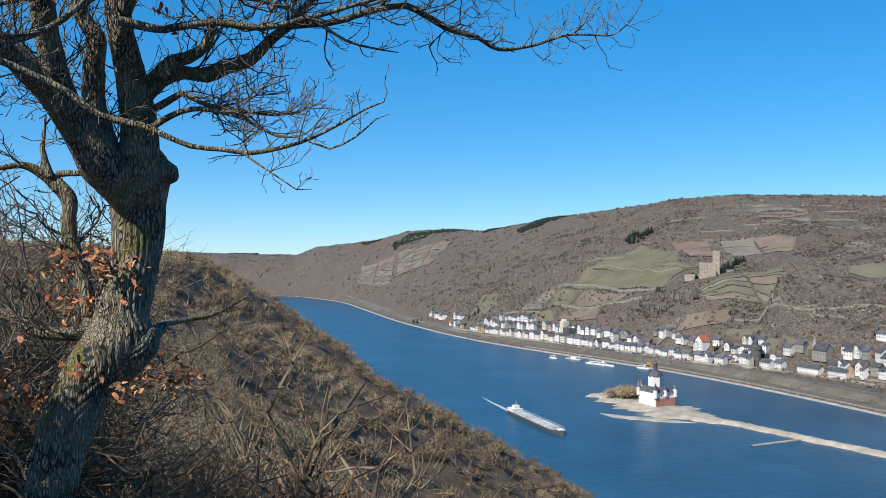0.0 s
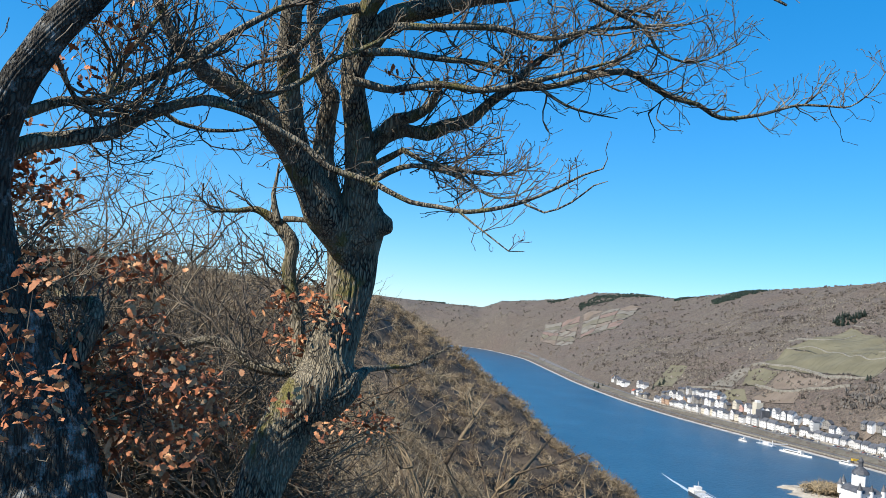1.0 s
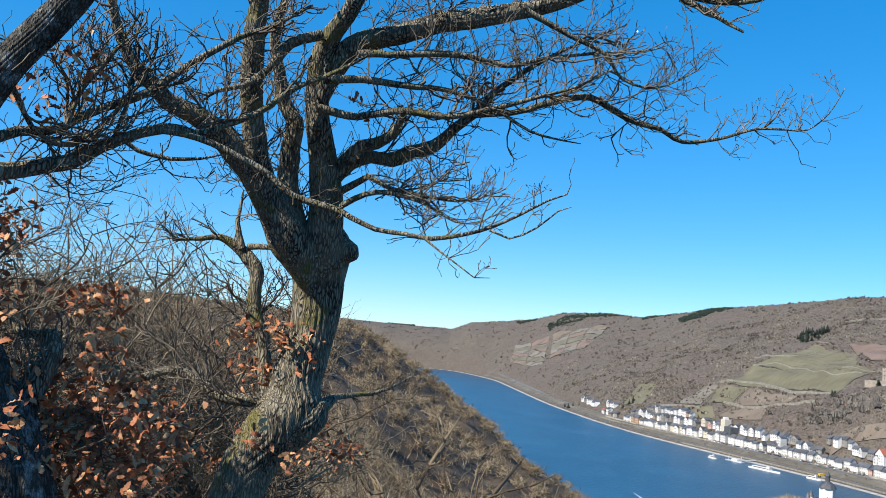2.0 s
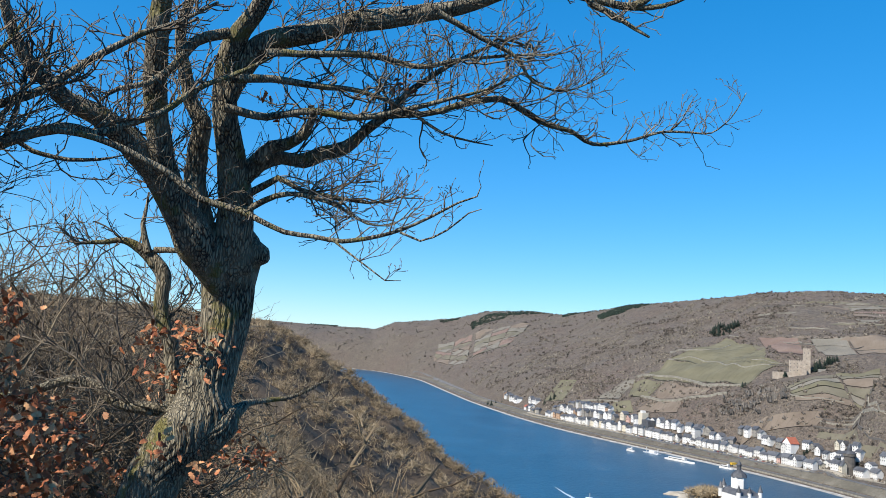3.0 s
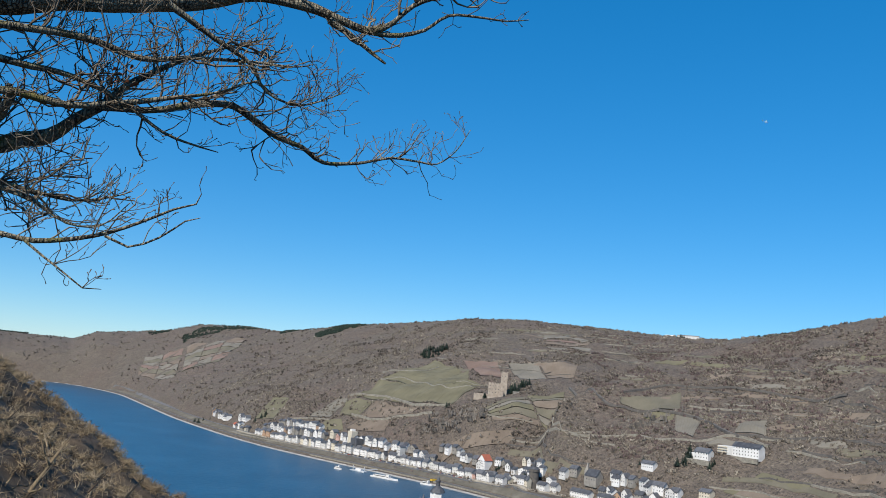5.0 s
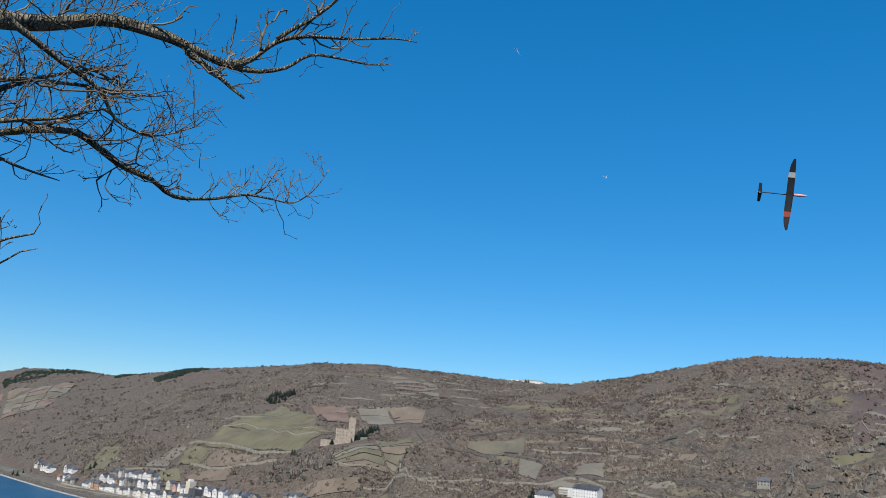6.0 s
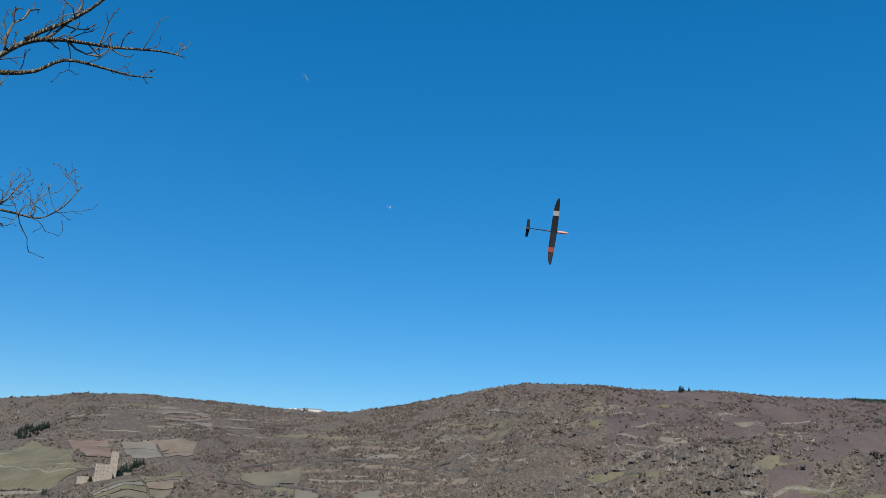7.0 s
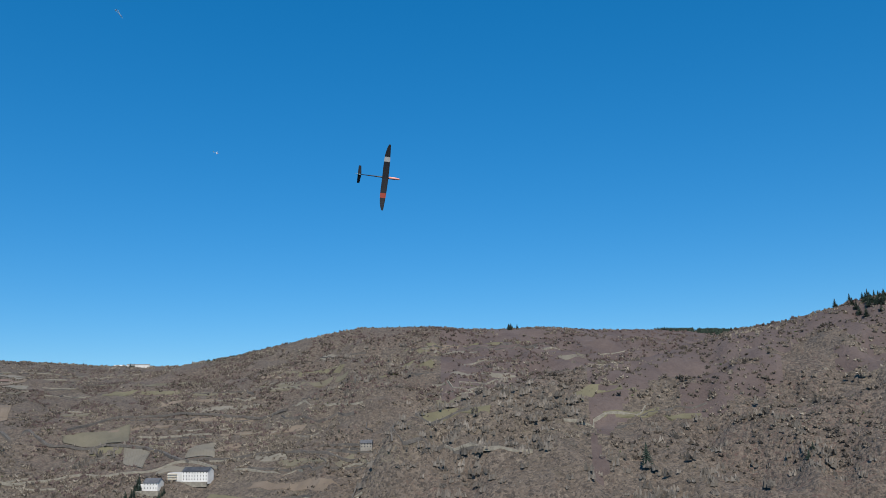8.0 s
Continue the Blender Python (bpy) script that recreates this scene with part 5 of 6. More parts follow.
def bank_of(name, pts, high, mat, label, category, kind="structure"):
    """A low uneven bank in the water along (x, y, width)."""
    line = smooth_line(pts, 2.2)
    d = np.gradient(line[:, :2], axis=0)
    d /= np.linalg.norm(d, axis=1)[:, None]
    side = np.stack([-d[:, 1], d[:, 0]], 1)
    cross = np.linspace(-1, 1, 25)
    k = np.arange(len(line))[:, None]
    half = np.maximum(line[:, 2:3], 0.5) / 2 * (1 + 0.16 * np.sin(k * 0.31 + cross * 2) + 0.1 * np.sin(k * 0.9 + 1.3 * np.sign(cross)) + 0.06 * np.sin(k * 2.1))
    ix, iy = line[:, 0:1] + side[:, 0:1] * cross * half, line[:, 1:2] + side[:, 1:2] * cross * half
    iz = high * ((1 - np.abs(cross) ** 2.2) * np.minimum(1, line[:, 2:3] / 22 + 0.35) - 0.18 + 0.1 * waves(ix, iy, 14, 4, 3))
    i = np.arange(ix.size).reshape(ix.shape)
    f = np.stack([i[:-1, :-1], i[:-1, 1:], i[1:, 1:], i[1:, :-1]], -1).reshape(-1, 4)
    return tagged(new(name, mesh_of(name, np.stack([ix, iy, iz], -1).reshape(-1, 3), f, mat)), label, category, kind=kind)


bank_of("island", [(138, 808, 2), (158, 812, 34), (172, 796, 60), (186, 765, 66), (200, 722, 62), (218, 694, 34), (240, 664, 15), (262, 626, 15), (300, 562, 14), (335, 500, 13), (362, 440, 3)], 3.1, GRAVEL,
        "bare gravel island with a long narrow spit", "island")
bank_of("gravel_bar", [(136, 720, 1), (148, 706, 13), (168, 693, 17), (188, 684, 13), (206, 676, 1)], 1.2, GRAVEL, "low gravel bar off the island", "gravel bar")
ribbon("groyne", [(219, 591), (244, 603), (268, 614)], 3.0, GRAVEL, "low gravel groyne in the river", "groyne", 0.7, 2, 4, False)
bag = Bag()
rb = np.random.RandomState(4)
spots = np.c_[rb.normal(176, 8, 95), rb.normal(793, 9, 95), np.full(95, 1.6)]
scatter(bag, mid_kinds + puffs, spots, rb.uniform(8, 14, 95), 3, 1.6)
WILLOW = material("willow_scrub", [(0.16, 0.12, 0.07), (0.26, 0.2, 0.12), (0.34, 0.27, 0.17)], 0.1, 1.0, 0.0, island=0.5)
tagged(new("island_trees", bag.mesh("island_trees", WILLOW)), "tan leafless willows on the island's head", "woodland", kind="stuff")

# ---- building materials ----
WHITE = material("white_render", [(0.5, 0.485, 0.45), (0.64, 0.62, 0.585), (0.72, 0.7, 0.67)], 0.15, 0.9, 0.1, fine=8, objrand=0.5)
CREAM = material("cream_render", [(0.5, 0.44, 0.34), (0.6, 0.54, 0.42)], 0.15, 0.9, 0.1, fine=8)
PINK = material("pink_render", [(0.46, 0.28, 0.22), (0.54, 0.35, 0.29)], 0.15, 0.9, 0.1, fine=8)
OCHRE = material("ochre_render", [(0.34, 0.22, 0.14), (0.42, 0.28, 0.18)], 0.15, 0.9, 0.1, fine=8)
SLATE = material("slate_roof", [(0.04, 0.041, 0.045), (0.075, 0.076, 0.082), (0.12, 0.12, 0.125)], 0.3, 0.6, 0.4, fine=9, spread=0.4, objrand=0.5)
REDTILE = material("red_tile_roof", [(0.26, 0.07, 0.04), (0.38, 0.12, 0.07)], 0.4, 0.85, 0.3)
PANE = material("window_glass", [(0.03, 0.034, 0.04), (0.08, 0.086, 0.095)], 0.5, 0.15, 0.0)
CASTLE = material("castle_stone", [(0.2, 0.16, 0.125), (0.34, 0.28, 0.22), (0.46, 0.385, 0.31)], 0.2, 0.95, 0.6, fine=9, spread=0.5)
GREYSTONE = material("grey_stone", [(0.17, 0.155, 0.135), (0.25, 0.23, 0.2), (0.32, 0.295, 0.26)], 0.2, 0.95, 0.5, fine=9, spread=0.4)
PINKWALL = material("faded_red_wash", [(0.34, 0.15, 0.105), (0.4, 0.19, 0.135), (0.46, 0.26, 0.19)], 0.12, 0.9, 0.2, fine=8, spread=0.4)
STEEL = material("painted_steel", [(0.05, 0.06, 0.075), (0.08, 0.09, 0.1)], 0.3, 0.5, 0.1)
DECK = material("pale_deck_paint", [(0.24, 0.26, 0.27), (0.42, 0.44, 0.45), (0.6, 0.61, 0.61)], 0.12, 0.6, 0.1, fine=6, spread=0.5)
YELLOW = material("yellow_machine_paint", [(0.5, 0.3, 0.03), (0.62, 0.4, 0.05)], 0.5, 0.5, 0.1)


def solid(v, f):
    bm = bmesh.new()
    vs = [bm.verts.new(p) for p in v]
    for q in f:
        bm.faces.new([vs[k] for k in q])
    bmesh.ops.recalc_face_normals(bm, faces=bm.faces)
    return bm


def box(x0, x1, y0, y1, z0, z1):
    return solid([(x, y, z) for z in (z0, z1) for y in (y0, y1) for x in (x0, x1)], [(0, 1, 3, 2), (4, 5, 7, 6), (0, 1, 5, 4), (2, 3, 7, 6), (0, 2, 6, 4), (1, 3, 7, 5)])


def prism(w, d, h, rh, lip):
    """A gable roof with eaves, ridge along x, as a shell with thickness."""
    a, b, t = w / 2 + lip, d / 2 + lip, 0.3
    e = h - lip * rh / (d / 2)
    return solid([(-a, -b, e), (a, -b, e), (a, 0, h + rh), (-a, 0, h + rh), (-a, b, e), (a, b, e), (-a, -b, e + t), (a, -b, e + t), (a, 0, h + rh + t), (-a, 0, h + rh + t), (-a, b, e + t), (a, b, e + t)],
                 [(0, 1, 2, 3), (3, 2, 5, 4), (6, 7, 8, 9), (9, 8, 11, 10), (0, 1, 7, 6), (4, 5, 11, 10), (0, 6, 9, 3), (3, 9, 10, 4), (1, 2, 8, 7), (2, 5, 11, 8)])


def gabled(w, d, h, rh):
    a, b = w / 2, d / 2
    return solid([(-a, -b, -3), (a, -b, -3), (a, b, -3), (-a, b, -3), (-a, -b, h), (a, -b, h), (a, b, h), (-a, b, h), (-a, 0, h + rh), (a, 0, h + rh)],
                 [(0, 1, 2, 3), (0, 1, 5, 4), (2, 3, 7, 6), (0, 3, 7, 8, 4), (1, 2, 6, 9, 5), (4, 5, 9, 8), (6, 7, 8, 9)])


bm = box(-0.45, 0.45, -0.06, 0.06, -0.65, 0.65)
WINDOW = bpy.data.meshes.new("window")
bm.to_mesh(WINDOW)
WINDOW.materials.append(PANE)


def windows(thing, w, d, h, cols, floors, gap=0.0):
    for k in range(floors):
        for c in range(cols):
            o = new("window", WINDOW)
            o.parent = thing
            o.location = (-w / 2 + (c + 0.5) * w / cols, -d / 2 + gap, (k + 0.55) * h / floors)


rt = random.Random(12)


def house(x, y, turn, w, d, h, rh, wall, roof, label, flip=False, cols=None, group="houses of the riverside town"):
    t = tagged(new("house"), label, "house", group)
    t.matrix_world = pose(x, y, float(height(x, y)) - 0.2, 0, 0, turn)
    if flip:
        w, d = d, w
    ob = part("wall", gabled(w, d, h, rh), wall, t)
    rf = part("roof", prism(w, d, h, rh, 0.5), roof, t)
    if flip:
        ob.rotation_euler.z = rf.rotation_euler.z = math.pi / 2
        w, d = d, w
    windows(t, w, d, h, cols or max(2, int(w / 2.8)), max(2, int(h / 3.0)))
    if rt.random() < 0.6:
        k = rt.uniform(-0.3, 0.3) * w
        c = part("chimney", box(k - 0.4, k + 0.4, 0.6, 1.4, h + rh * 0.4, h + rh + 1.2), GREYSTONE, rf)
    return t


FRONT = ([750, 890, 940, 1000, 1130, 1330, 1500, 1760], [98, 88, 60, 62, 68, 54, 44, 50])
for back, wide, mat, label in ((-10, 4.5, GRAVEL, "pale ballast of the railway below the houses"), (-19, 3.0, STONE_PALE, "pale low wall and footpath beside the railway"), (-5, 2.0, STONE_PALE, "pale garden wall in front of the river row")):
    ribbon("railway_strip", [along(y, float(np.interp(y, *FRONT)) + back)[:2] for y in range(500, 1560, 40)], wide, mat, label, "railway", 0.7, 2, 12)
LOOKS = [(WHITE, "white rendered house with a dark slate roof"), (WHITE, "white town house with rows of dark windows"), (WHITE, "white gabled house facing the river"), (CREAM, "cream house with a slate roof in the river row"), (OCHRE, "ochre brick house among white ones"), (PINK, "pinkish-red rendered house in the river row")]
for row, (back, lo, hi) in enumerate(((0, 900, 1480), (12, 890, 1470), (25, 920, 1440), (38, 930, 1400), (50, 960, 1380), (0, 752, 885), (13, 760, 875), (26, 770, 850), (2, 1520, 1590), (14, 1560, 1600), (4, 1640, 1745), (66, 1010, 1330))):
    y = lo + rt.uniform(0, 6)
    while y < hi:
        w = rt.uniform(6, 15 if row == 0 else 12)
        x, yy, turn = along(y, float(np.interp(y, *FRONT)) + back + rt.uniform(-2, 2))
        z = float(height(x, yy))
        if z < 34 and not (abs(y - 951) < 11 and row < 2) and math.hypot(x - 410, yy - 896) > 24:
            wall, label = LOOKS[min(5, int(rt.expovariate(0.75)))]
            if row and rt.random() < 0.25:
                wall = GREYSTONE
                label = "grey stone house with a slate roof"
            house(x, yy, turn + rt.uniform(-5, 5) + (rt.uniform(-14, 14) if row else 0), w, rt.uniform(7, 9.5), rt.uniform(7.0, 10.5) if row == 0 else rt.uniform(4.8, 8.0) - (0.8 if back > 30 else 0), rt.uniform(2.4, 4.2), wall, SLATE if rt.random() < 0.985 else REDTILE, label, rt.random() < (0.2 if row == 0 else 0.4))
        y += (w + rt.choice((0.3, 0.3, 0.6, 1.5, 5 if row else 1))) * 0.93
face = along(880, 90)[2]
house(331, 1059, face, 15, 12, 9, 7, WHITE, REDTILE, "large white house with a bright red roof", True)
house(243, 1177, face, 9, 9, 17, 2, WHITE, SLATE, "tall narrow white house above the row", True)
house(428, 875, face, 13, 8, 6, 3.4, WHITE, SLATE, "white house on the slope above the church")
house(447, 829, face, 11, 8, 6, 3, WHITE, SLATE, "white house standing alone on the slope")
house(458, 858, face, 17, 8, 5, 3, WHITE, SLATE, "low white house high on the slope")
house(416, 866, face, 8, 7, 6.5, 3.4, WHITE, SLATE, "white gabled house beside the church", True)
house(397, 897, face, 30, 9, 7.2, 3.4, WHITE, SLATE, "long white terrace of houses by the church", cols=11)
house(412, 862, face, 24, 9, 7, 3.4, WHITE, SLATE, "long white terrace with a slate roof", cols=9)
house(476, 770, face, 13, 9, 6, 3, CREAM, SLATE, "cream house at the edge of town")
house(455, 800, face, 12, 9, 6.5, 3.6, WHITE, SLATE, "white house with a steep slate roof", True)


def block(name, x, y, turn, pieces, label, category):
    """A building from boxes: (part name, x0, x1, y0, y1, z0, z1, material)."""
    t = tagged(new(name), label, category)
    t.matrix_world = pose(x, y, float(height(x, y)) - 0.3, 0, 0, turn)
    for n, x0, x1, y0, y1, z0, z1, m in pieces:
        part(n, box(x0, x1, y0, y1, z0, z1), m, t)
    return t


def crown_of(t, x0, x1, y0, y1, z, mat, step=2.4, high=1.6):
    """Battlements round a flat top."""
    for k in range(int((x1 - x0) / step) + 1):
        for yy in (y0, y1 - 0.9):
            part("merlon", box(x0 + k * step, min(x1, x0 + k * step + step * 0.55), yy, yy + 0.9, z, z + high), mat, t)
    for k in range(1, int((y1 - y0) / step)):
        for xx in (x0, x1 - 0.9):
            part("merlon", box(xx, xx + 0.9, y0 + k * step, y0 + k * step + step * 0.55, z, z + high), mat, t)


# castle on the hill
t = block("hill_castle", 398, 1208, -18, [("keep", -4.8, 4.8, -4.6, 4.6, -6, 33, CASTLE), ("palace", -23, -4.9, -5, 8, -6, 16, CASTLE), ("gatehouse", -8, 0, -14, -5.1, -8, 6, CASTLE),
                                         ("outer_wall", -44, -23.1, -9, -7.5, -10, 0, CASTLE), ("outer_wall", -23, 12, -18, -16.5, -13, -3, CASTLE), ("outer_wall", 12.1, 30, -10, -8, -9, 2, GREYSTONE), ("outbuilding", 14, 24, -4, 6, -4, 7, GREYSTONE)],
          "ruined hill castle of tan stone with a square keep", "castle")
crown_of(t, -4.8, 4.8, -4.6, 4.6, 33, CASTLE, 2.0)
crown_of(t, -23, -4.9, -5, 8, 16, CASTLE)
for k, (x, z) in enumerate([(-20.5 + 4.4 * c, 3 + 4.8 * l) for c in range(4) for l in range(3)] + [(0, 12), (0, 20), (2, 28), (-3, 28)]):
    o = new("window", WINDOW)
    o.parent, o.location = t, (x, -5.02 if x < -5 else -4.62, z)

# round gate tower, church, silo, villas
def turret(parent, x, y, z0, z1, rad, roof, wall, cap, sides=14):
    b = Bag()
    b.tube([(x, y, z0), (x, y, z1), (x, y, z1 + 0.05)], [rad, rad, rad * 1.12], sides)
    w = part("turret", b.mesh("turret", wall, False), wall, parent)
    b = Bag()
    b.tube([(x, y, z1), (x, y, z1 + roof * 0.35), (x, y, z1 + roof)], [rad * 1.2, rad * 0.75, 0.03], sides)
    part("turret_roof", b.mesh("turret_roof", cap, False), cap, w)
    return w


t = tagged(new("gate_tower"), "dark round stone tower with a pointed slate cap", "tower")
t.matrix_world = pose(362, 960, float(height(362, 960)) - 0.3)
b = Bag()
b.tube([(0, 0, 0), (0, 0, 20), (0, 0, 20.2), (0, 0, 23)], [6, 5.8, 6.6, 6.6], 20)
part("shaft", b.mesh("shaft", STONE_DARK, False), STONE_DARK, t)
b = Bag()
b.tube([(0, 0, 23), (0, 0, 25.5), (0, 0, 26), (0, 0, 29), (0, 0, 34)], [6.8, 4.6, 2.4, 2.2, 0.05], 20)
part("cap", b.mesh("cap", SLATE, False), SLATE, t)

t = tagged(new("church"), "grey stone church with a steep slate roof and pointed gable", "church")
t.matrix_world = pose(410, 896, float(height(410, 896)) - 0.3, 0, 0, face)
part("nave", gabled(18, 11, 9, 7), GREYSTONE, t)
part("roof", prism(18, 11, 9, 7, 0.5), SLATE, t)
part("tower", box(-12.5, -9.1, -3, 3, -3, 14), GREYSTONE, t)
b = Bag()
b.tube([(-10.8, 0, 14), (-10.8, 0, 23)], [3.0, 0.05], 4)
part("spire", b.mesh("spire", GREYSTONE, False), GREYSTONE, t)
windows(t, 16, 11.1, 9, 4, 1)

t = block("silo", 186, 1271, face, [("shaft", -6, 6, -5, 5, -4, 18, CREAM), ("penthouse", -4, 2, -3, 3, 18.1, 21, WHITE), ("annexe", 6.1, 24, -6, 6, -4, 9, SLATE)], "pale concrete silo tower among the town roofs", "silo")

t = tagged(new("villa"), "white villa with a dark hipped roof above the slope", "villa")
t.matrix_world = pose(503, 822, float(height(503, 822)) + 0.5, 0, 0, face)
part("wall", gabled(18, 10, 8, 4), WHITE, t)
part("roof", prism(18, 10, 8, 4, 0.7), SLATE, t)
part("wing", box(-16, -9.1, -4, 4, -4, 6), WHITE, t)
part("terrace", box(-17, 13, -8.5, -5.1, -6, -0.6), STONE_PALE, t)
windows(t, 18, 10, 8, 5, 2)
t = tagged(new("hotel"), "long white three-storey building with a slate roof", "hotel")
t.matrix_world = pose(537, 792, float(height(537, 792)) + 0.5, 0, 0, face)
part("wall", gabled(32, 11, 10, 4), WHITE, t)
part("roof", prism(32, 11, 10, 4, 0.6), SLATE, t)
wing = part("wing", box(-34, -16.1, -6, 4, -4, 8.5), WHITE, t)
for k in range(3):
    part("balcony", box(-34, -22, -7.4, -6.02, 1.5 + 2.6 * k, 2.5 + 2.6 * k), CREAM, wing)
part("terrace", box(-16, 16, -8, -5.6, -6, -0.8), STONE_PALE, t)
windows(t, 32, 11, 10, 9, 3)
t = tagged(new("ridge_farm"), "long low white farm halls on the far plateau", "farm")
t.matrix_world = pose(1078, 1852, float(height(1078, 1852)) - 0.3, 0, 0, -35)
part("wall", gabled(52, 14, 5, 2), WHITE, t)
part("roof", prism(52, 14, 5, 2, 0.5), GREYSTONE, t)
part("hall", gabled(22, 12, 4, 2), WHITE, t).location = (-44, 4, 0)
house(640, 640, face + 15, 12, 8, 5, 3, GREYSTONE, SLATE, "small stone hut ruin on the hillside", group="hill huts")

# water castle on the island
t = tagged(new("water_castle"), "white river castle with pink walls and slate turrets", "castle")
t.matrix_world = pose(193, 755, 1.2, 0, 0, 22) @ Matrix.Scale(1.12, 4)
plan = [(-9.5, -13), (9.5, -13), (10.5, 8), (0, 19), (-10.5, 8)]


def ring_wall(z0, z1, grow):
    v = [(x * grow, y * grow, z) for z in (z0, z1) for x, y in plan]
    return solid(v, [(0, 1, 2, 3, 4), (5, 6, 7, 8, 9)] + [(k, (k + 1) % 5, 5 + (k + 1) % 5, 5 + k) for k in range(5)])


part("curtain_wall", ring_wall(-2, 12, 0.998), WHITE, t)
part("red_wash", box(-9.3, 9.3, -13.35, -12.8, -2, 7.5), PINKWALL, t, "faded red-washed lower front wall")
v = [(x * 1.06, y * 1.06, 12.02) for x, y in plan] + [(x * 0.62, y * 0.62, 15.5) for x, y in plan]
part("wall_roof", solid(v, [(0, 1, 2, 3, 4), (5, 6, 7, 8, 9)] + [(k, (k + 1) % 5, 5 + (k + 1) % 5, 5 + k) for k in range(5)]), SLATE, t)
tower = part("tower", (lambda b: (b.tube([(0, 0, 10), (0, 0, 24), (0, 0, 24.1)], [5.8, 5.8, 5.8], 6), b.mesh("tower", WHITE, False))[1])(Bag()), WHITE, t)
part("tower_cap", (lambda b: (b.tube([(0, 0, 24), (0, 0, 26.5), (0, 0, 28.5), (0, 0, 29), (0, 0, 31.5), (0, 0, 33), (0, 0, 36.5)], [6.3, 5.0, 2.6, 1.7, 1.6, 1.9, 0.05], 10), b.mesh("tower_cap", SLATE, False))[1])(Bag()), SLATE, tower)
for x, y in plan:
    turret(t, x * 1.0, y * 1.0, 8, 14.5, 1.7, 5.5, WHITE, SLATE)
turret(t, 0, -13, 9, 14, 1.5, 5, WHITE, SLATE)
for k in range(5):
    for z in (5.2, 9.6):
        o = new("window", WINDOW)
        o.parent, o.location, o.scale = t, (-7.6 + 3.8 * k, -13.08, z), (0.7, 1, 0.6)

# gardens and bushes between the houses
rg = np.random.RandomState(15)
gy = rg.uniform(760, 1700, 1500)
go = rg.uniform(56, 175, 1500)
spots = np.array([(*along(a, b)[:2], 0.0) for a, b in zip(gy, go)])
spots[:, 2] = height(spots[:, 0], spots[:, 1]) - 0.2
bag = Bag()
scatter(bag, scrub + tall, spots, rg.uniform(1.6, 6.5, len(spots)), 8)
tagged(new("garden_bushes", bag.mesh("garden_bushes", SCRUB, False)), "leafless bushes and small trees between the houses", "bushes", kind="stuff")

# ---- boats ----
def hull_of(length, beam, high, sharp=0.16):
    n = 22
    u = np.linspace(-0.5, 0.5, n)
    half = beam / 2 * np.clip((0.5 - u) / sharp, 0, 1) ** 0.55 * np.clip((u + 0.5) / 0.05 + 0.55, 0, 1)
    sheer = high * (1 + 0.45 * np.clip((u - 0.36) / 0.14, 0, 1))
    b = Bag()
    b.v.append(np.stack([np.c_[u * length, -half * 0.9, np.full(n, -0.5)], np.c_[u * length, -half, sheer], np.c_[u * length, half, sheer], np.c_[u * length, half * 0.9, np.full(n, -0.5)]], 1).reshape(-1, 3))
    i = np.arange(n * 4).reshape(n, 4)
    b.f.append(np.concatenate([np.stack([i[:-1, k], i[1:, k], i[1:, (k + 1) % 4], i[:-1, (k + 1) % 4]], -1) for k in range(4)] + [i[:1], i[-1:]]))
    return b


t = tagged(new("tanker_barge"), "long loaded tanker barge under way on the river", "barge")
t.matrix_world = pose(75.3, 675.5, 0, 0, 0, math.degrees(math.atan2(626.2 - 724.7, 91 - 59.6)))
part("hull", hull_of(104, 11.4, 2.6).mesh("hull", STEEL, False), STEEL, t, "dark steel hull")
part("deck", box(-36, 43, -4.6, 4.6, 2.62, 3.3), DECK, t)
for k in range(9):
    part("tank_hatch", box(-33 + k * 8.2, -27 + k * 8.2, -3.4, 3.4, 3.32, 4.3), DECK, t)
for s in (-4.9, -1.2, 1.2, 4.9):
    part("pipe", (lambda b: (b.tube([(-36, s, 4.6), (43, s, 4.6)], [0.16, 0.16], 6), b.mesh("pipe", DECK))[1])(Bag()), DECK, t)
cab = part("deckhouse", box(-49, -37, -4.8, 4.8, 2.62, 5.4), WHITE, t)
part("wheelhouse", box(-44, -39, -2.6, 2.6, 5.42, 8.0), WHITE, cab)
part("mast", box(-41.2, -40.8, -0.2, 0.2, 8.02, 12), DECK, cab)
part("foredeck", box(44, 49, -2.4, 2.4, 3.4, 4.2), WHITE, t)
FOAM = material("wake_foam", [(0.2, 0.3, 0.38), (0.55, 0.6, 0.64)], 0.2, 0.7, 0.2, fine=6, spread=0.6)
bank_of("wake", [(58.6, 730, 4), (55, 742, 5), (50, 760, 4), (44, 782, 2.5), (38, 806, 0.6)], 0.25, FOAM, "white wake foam astern of the barge", "wake")


def boat(x, y, turn, length, beam, label):
    t = tagged(new("boat"), label, "boat", "boats at the bank")
    t.matrix_world = pose(x, y, 0, 0, 0, turn)
    part("hull", hull_of(length, beam, 1.4).mesh("hull", WHITE, False), WHITE, t)
    c = part("cabin", box(-0.36 * length, 0.2 * length, -beam * 0.36, beam * 0.36, 1.45, 3.6), WHITE, t)
    part("cabin_window", box(-0.34 * length, 0.18 * length, -beam * 0.365, -beam * 0.362, 2.2, 3.0), PANE, c)
    part("wheelhouse", box(0.1 * length, 0.2 * length, -beam * 0.3, beam * 0.3, 3.62, 5.4), WHITE, t)


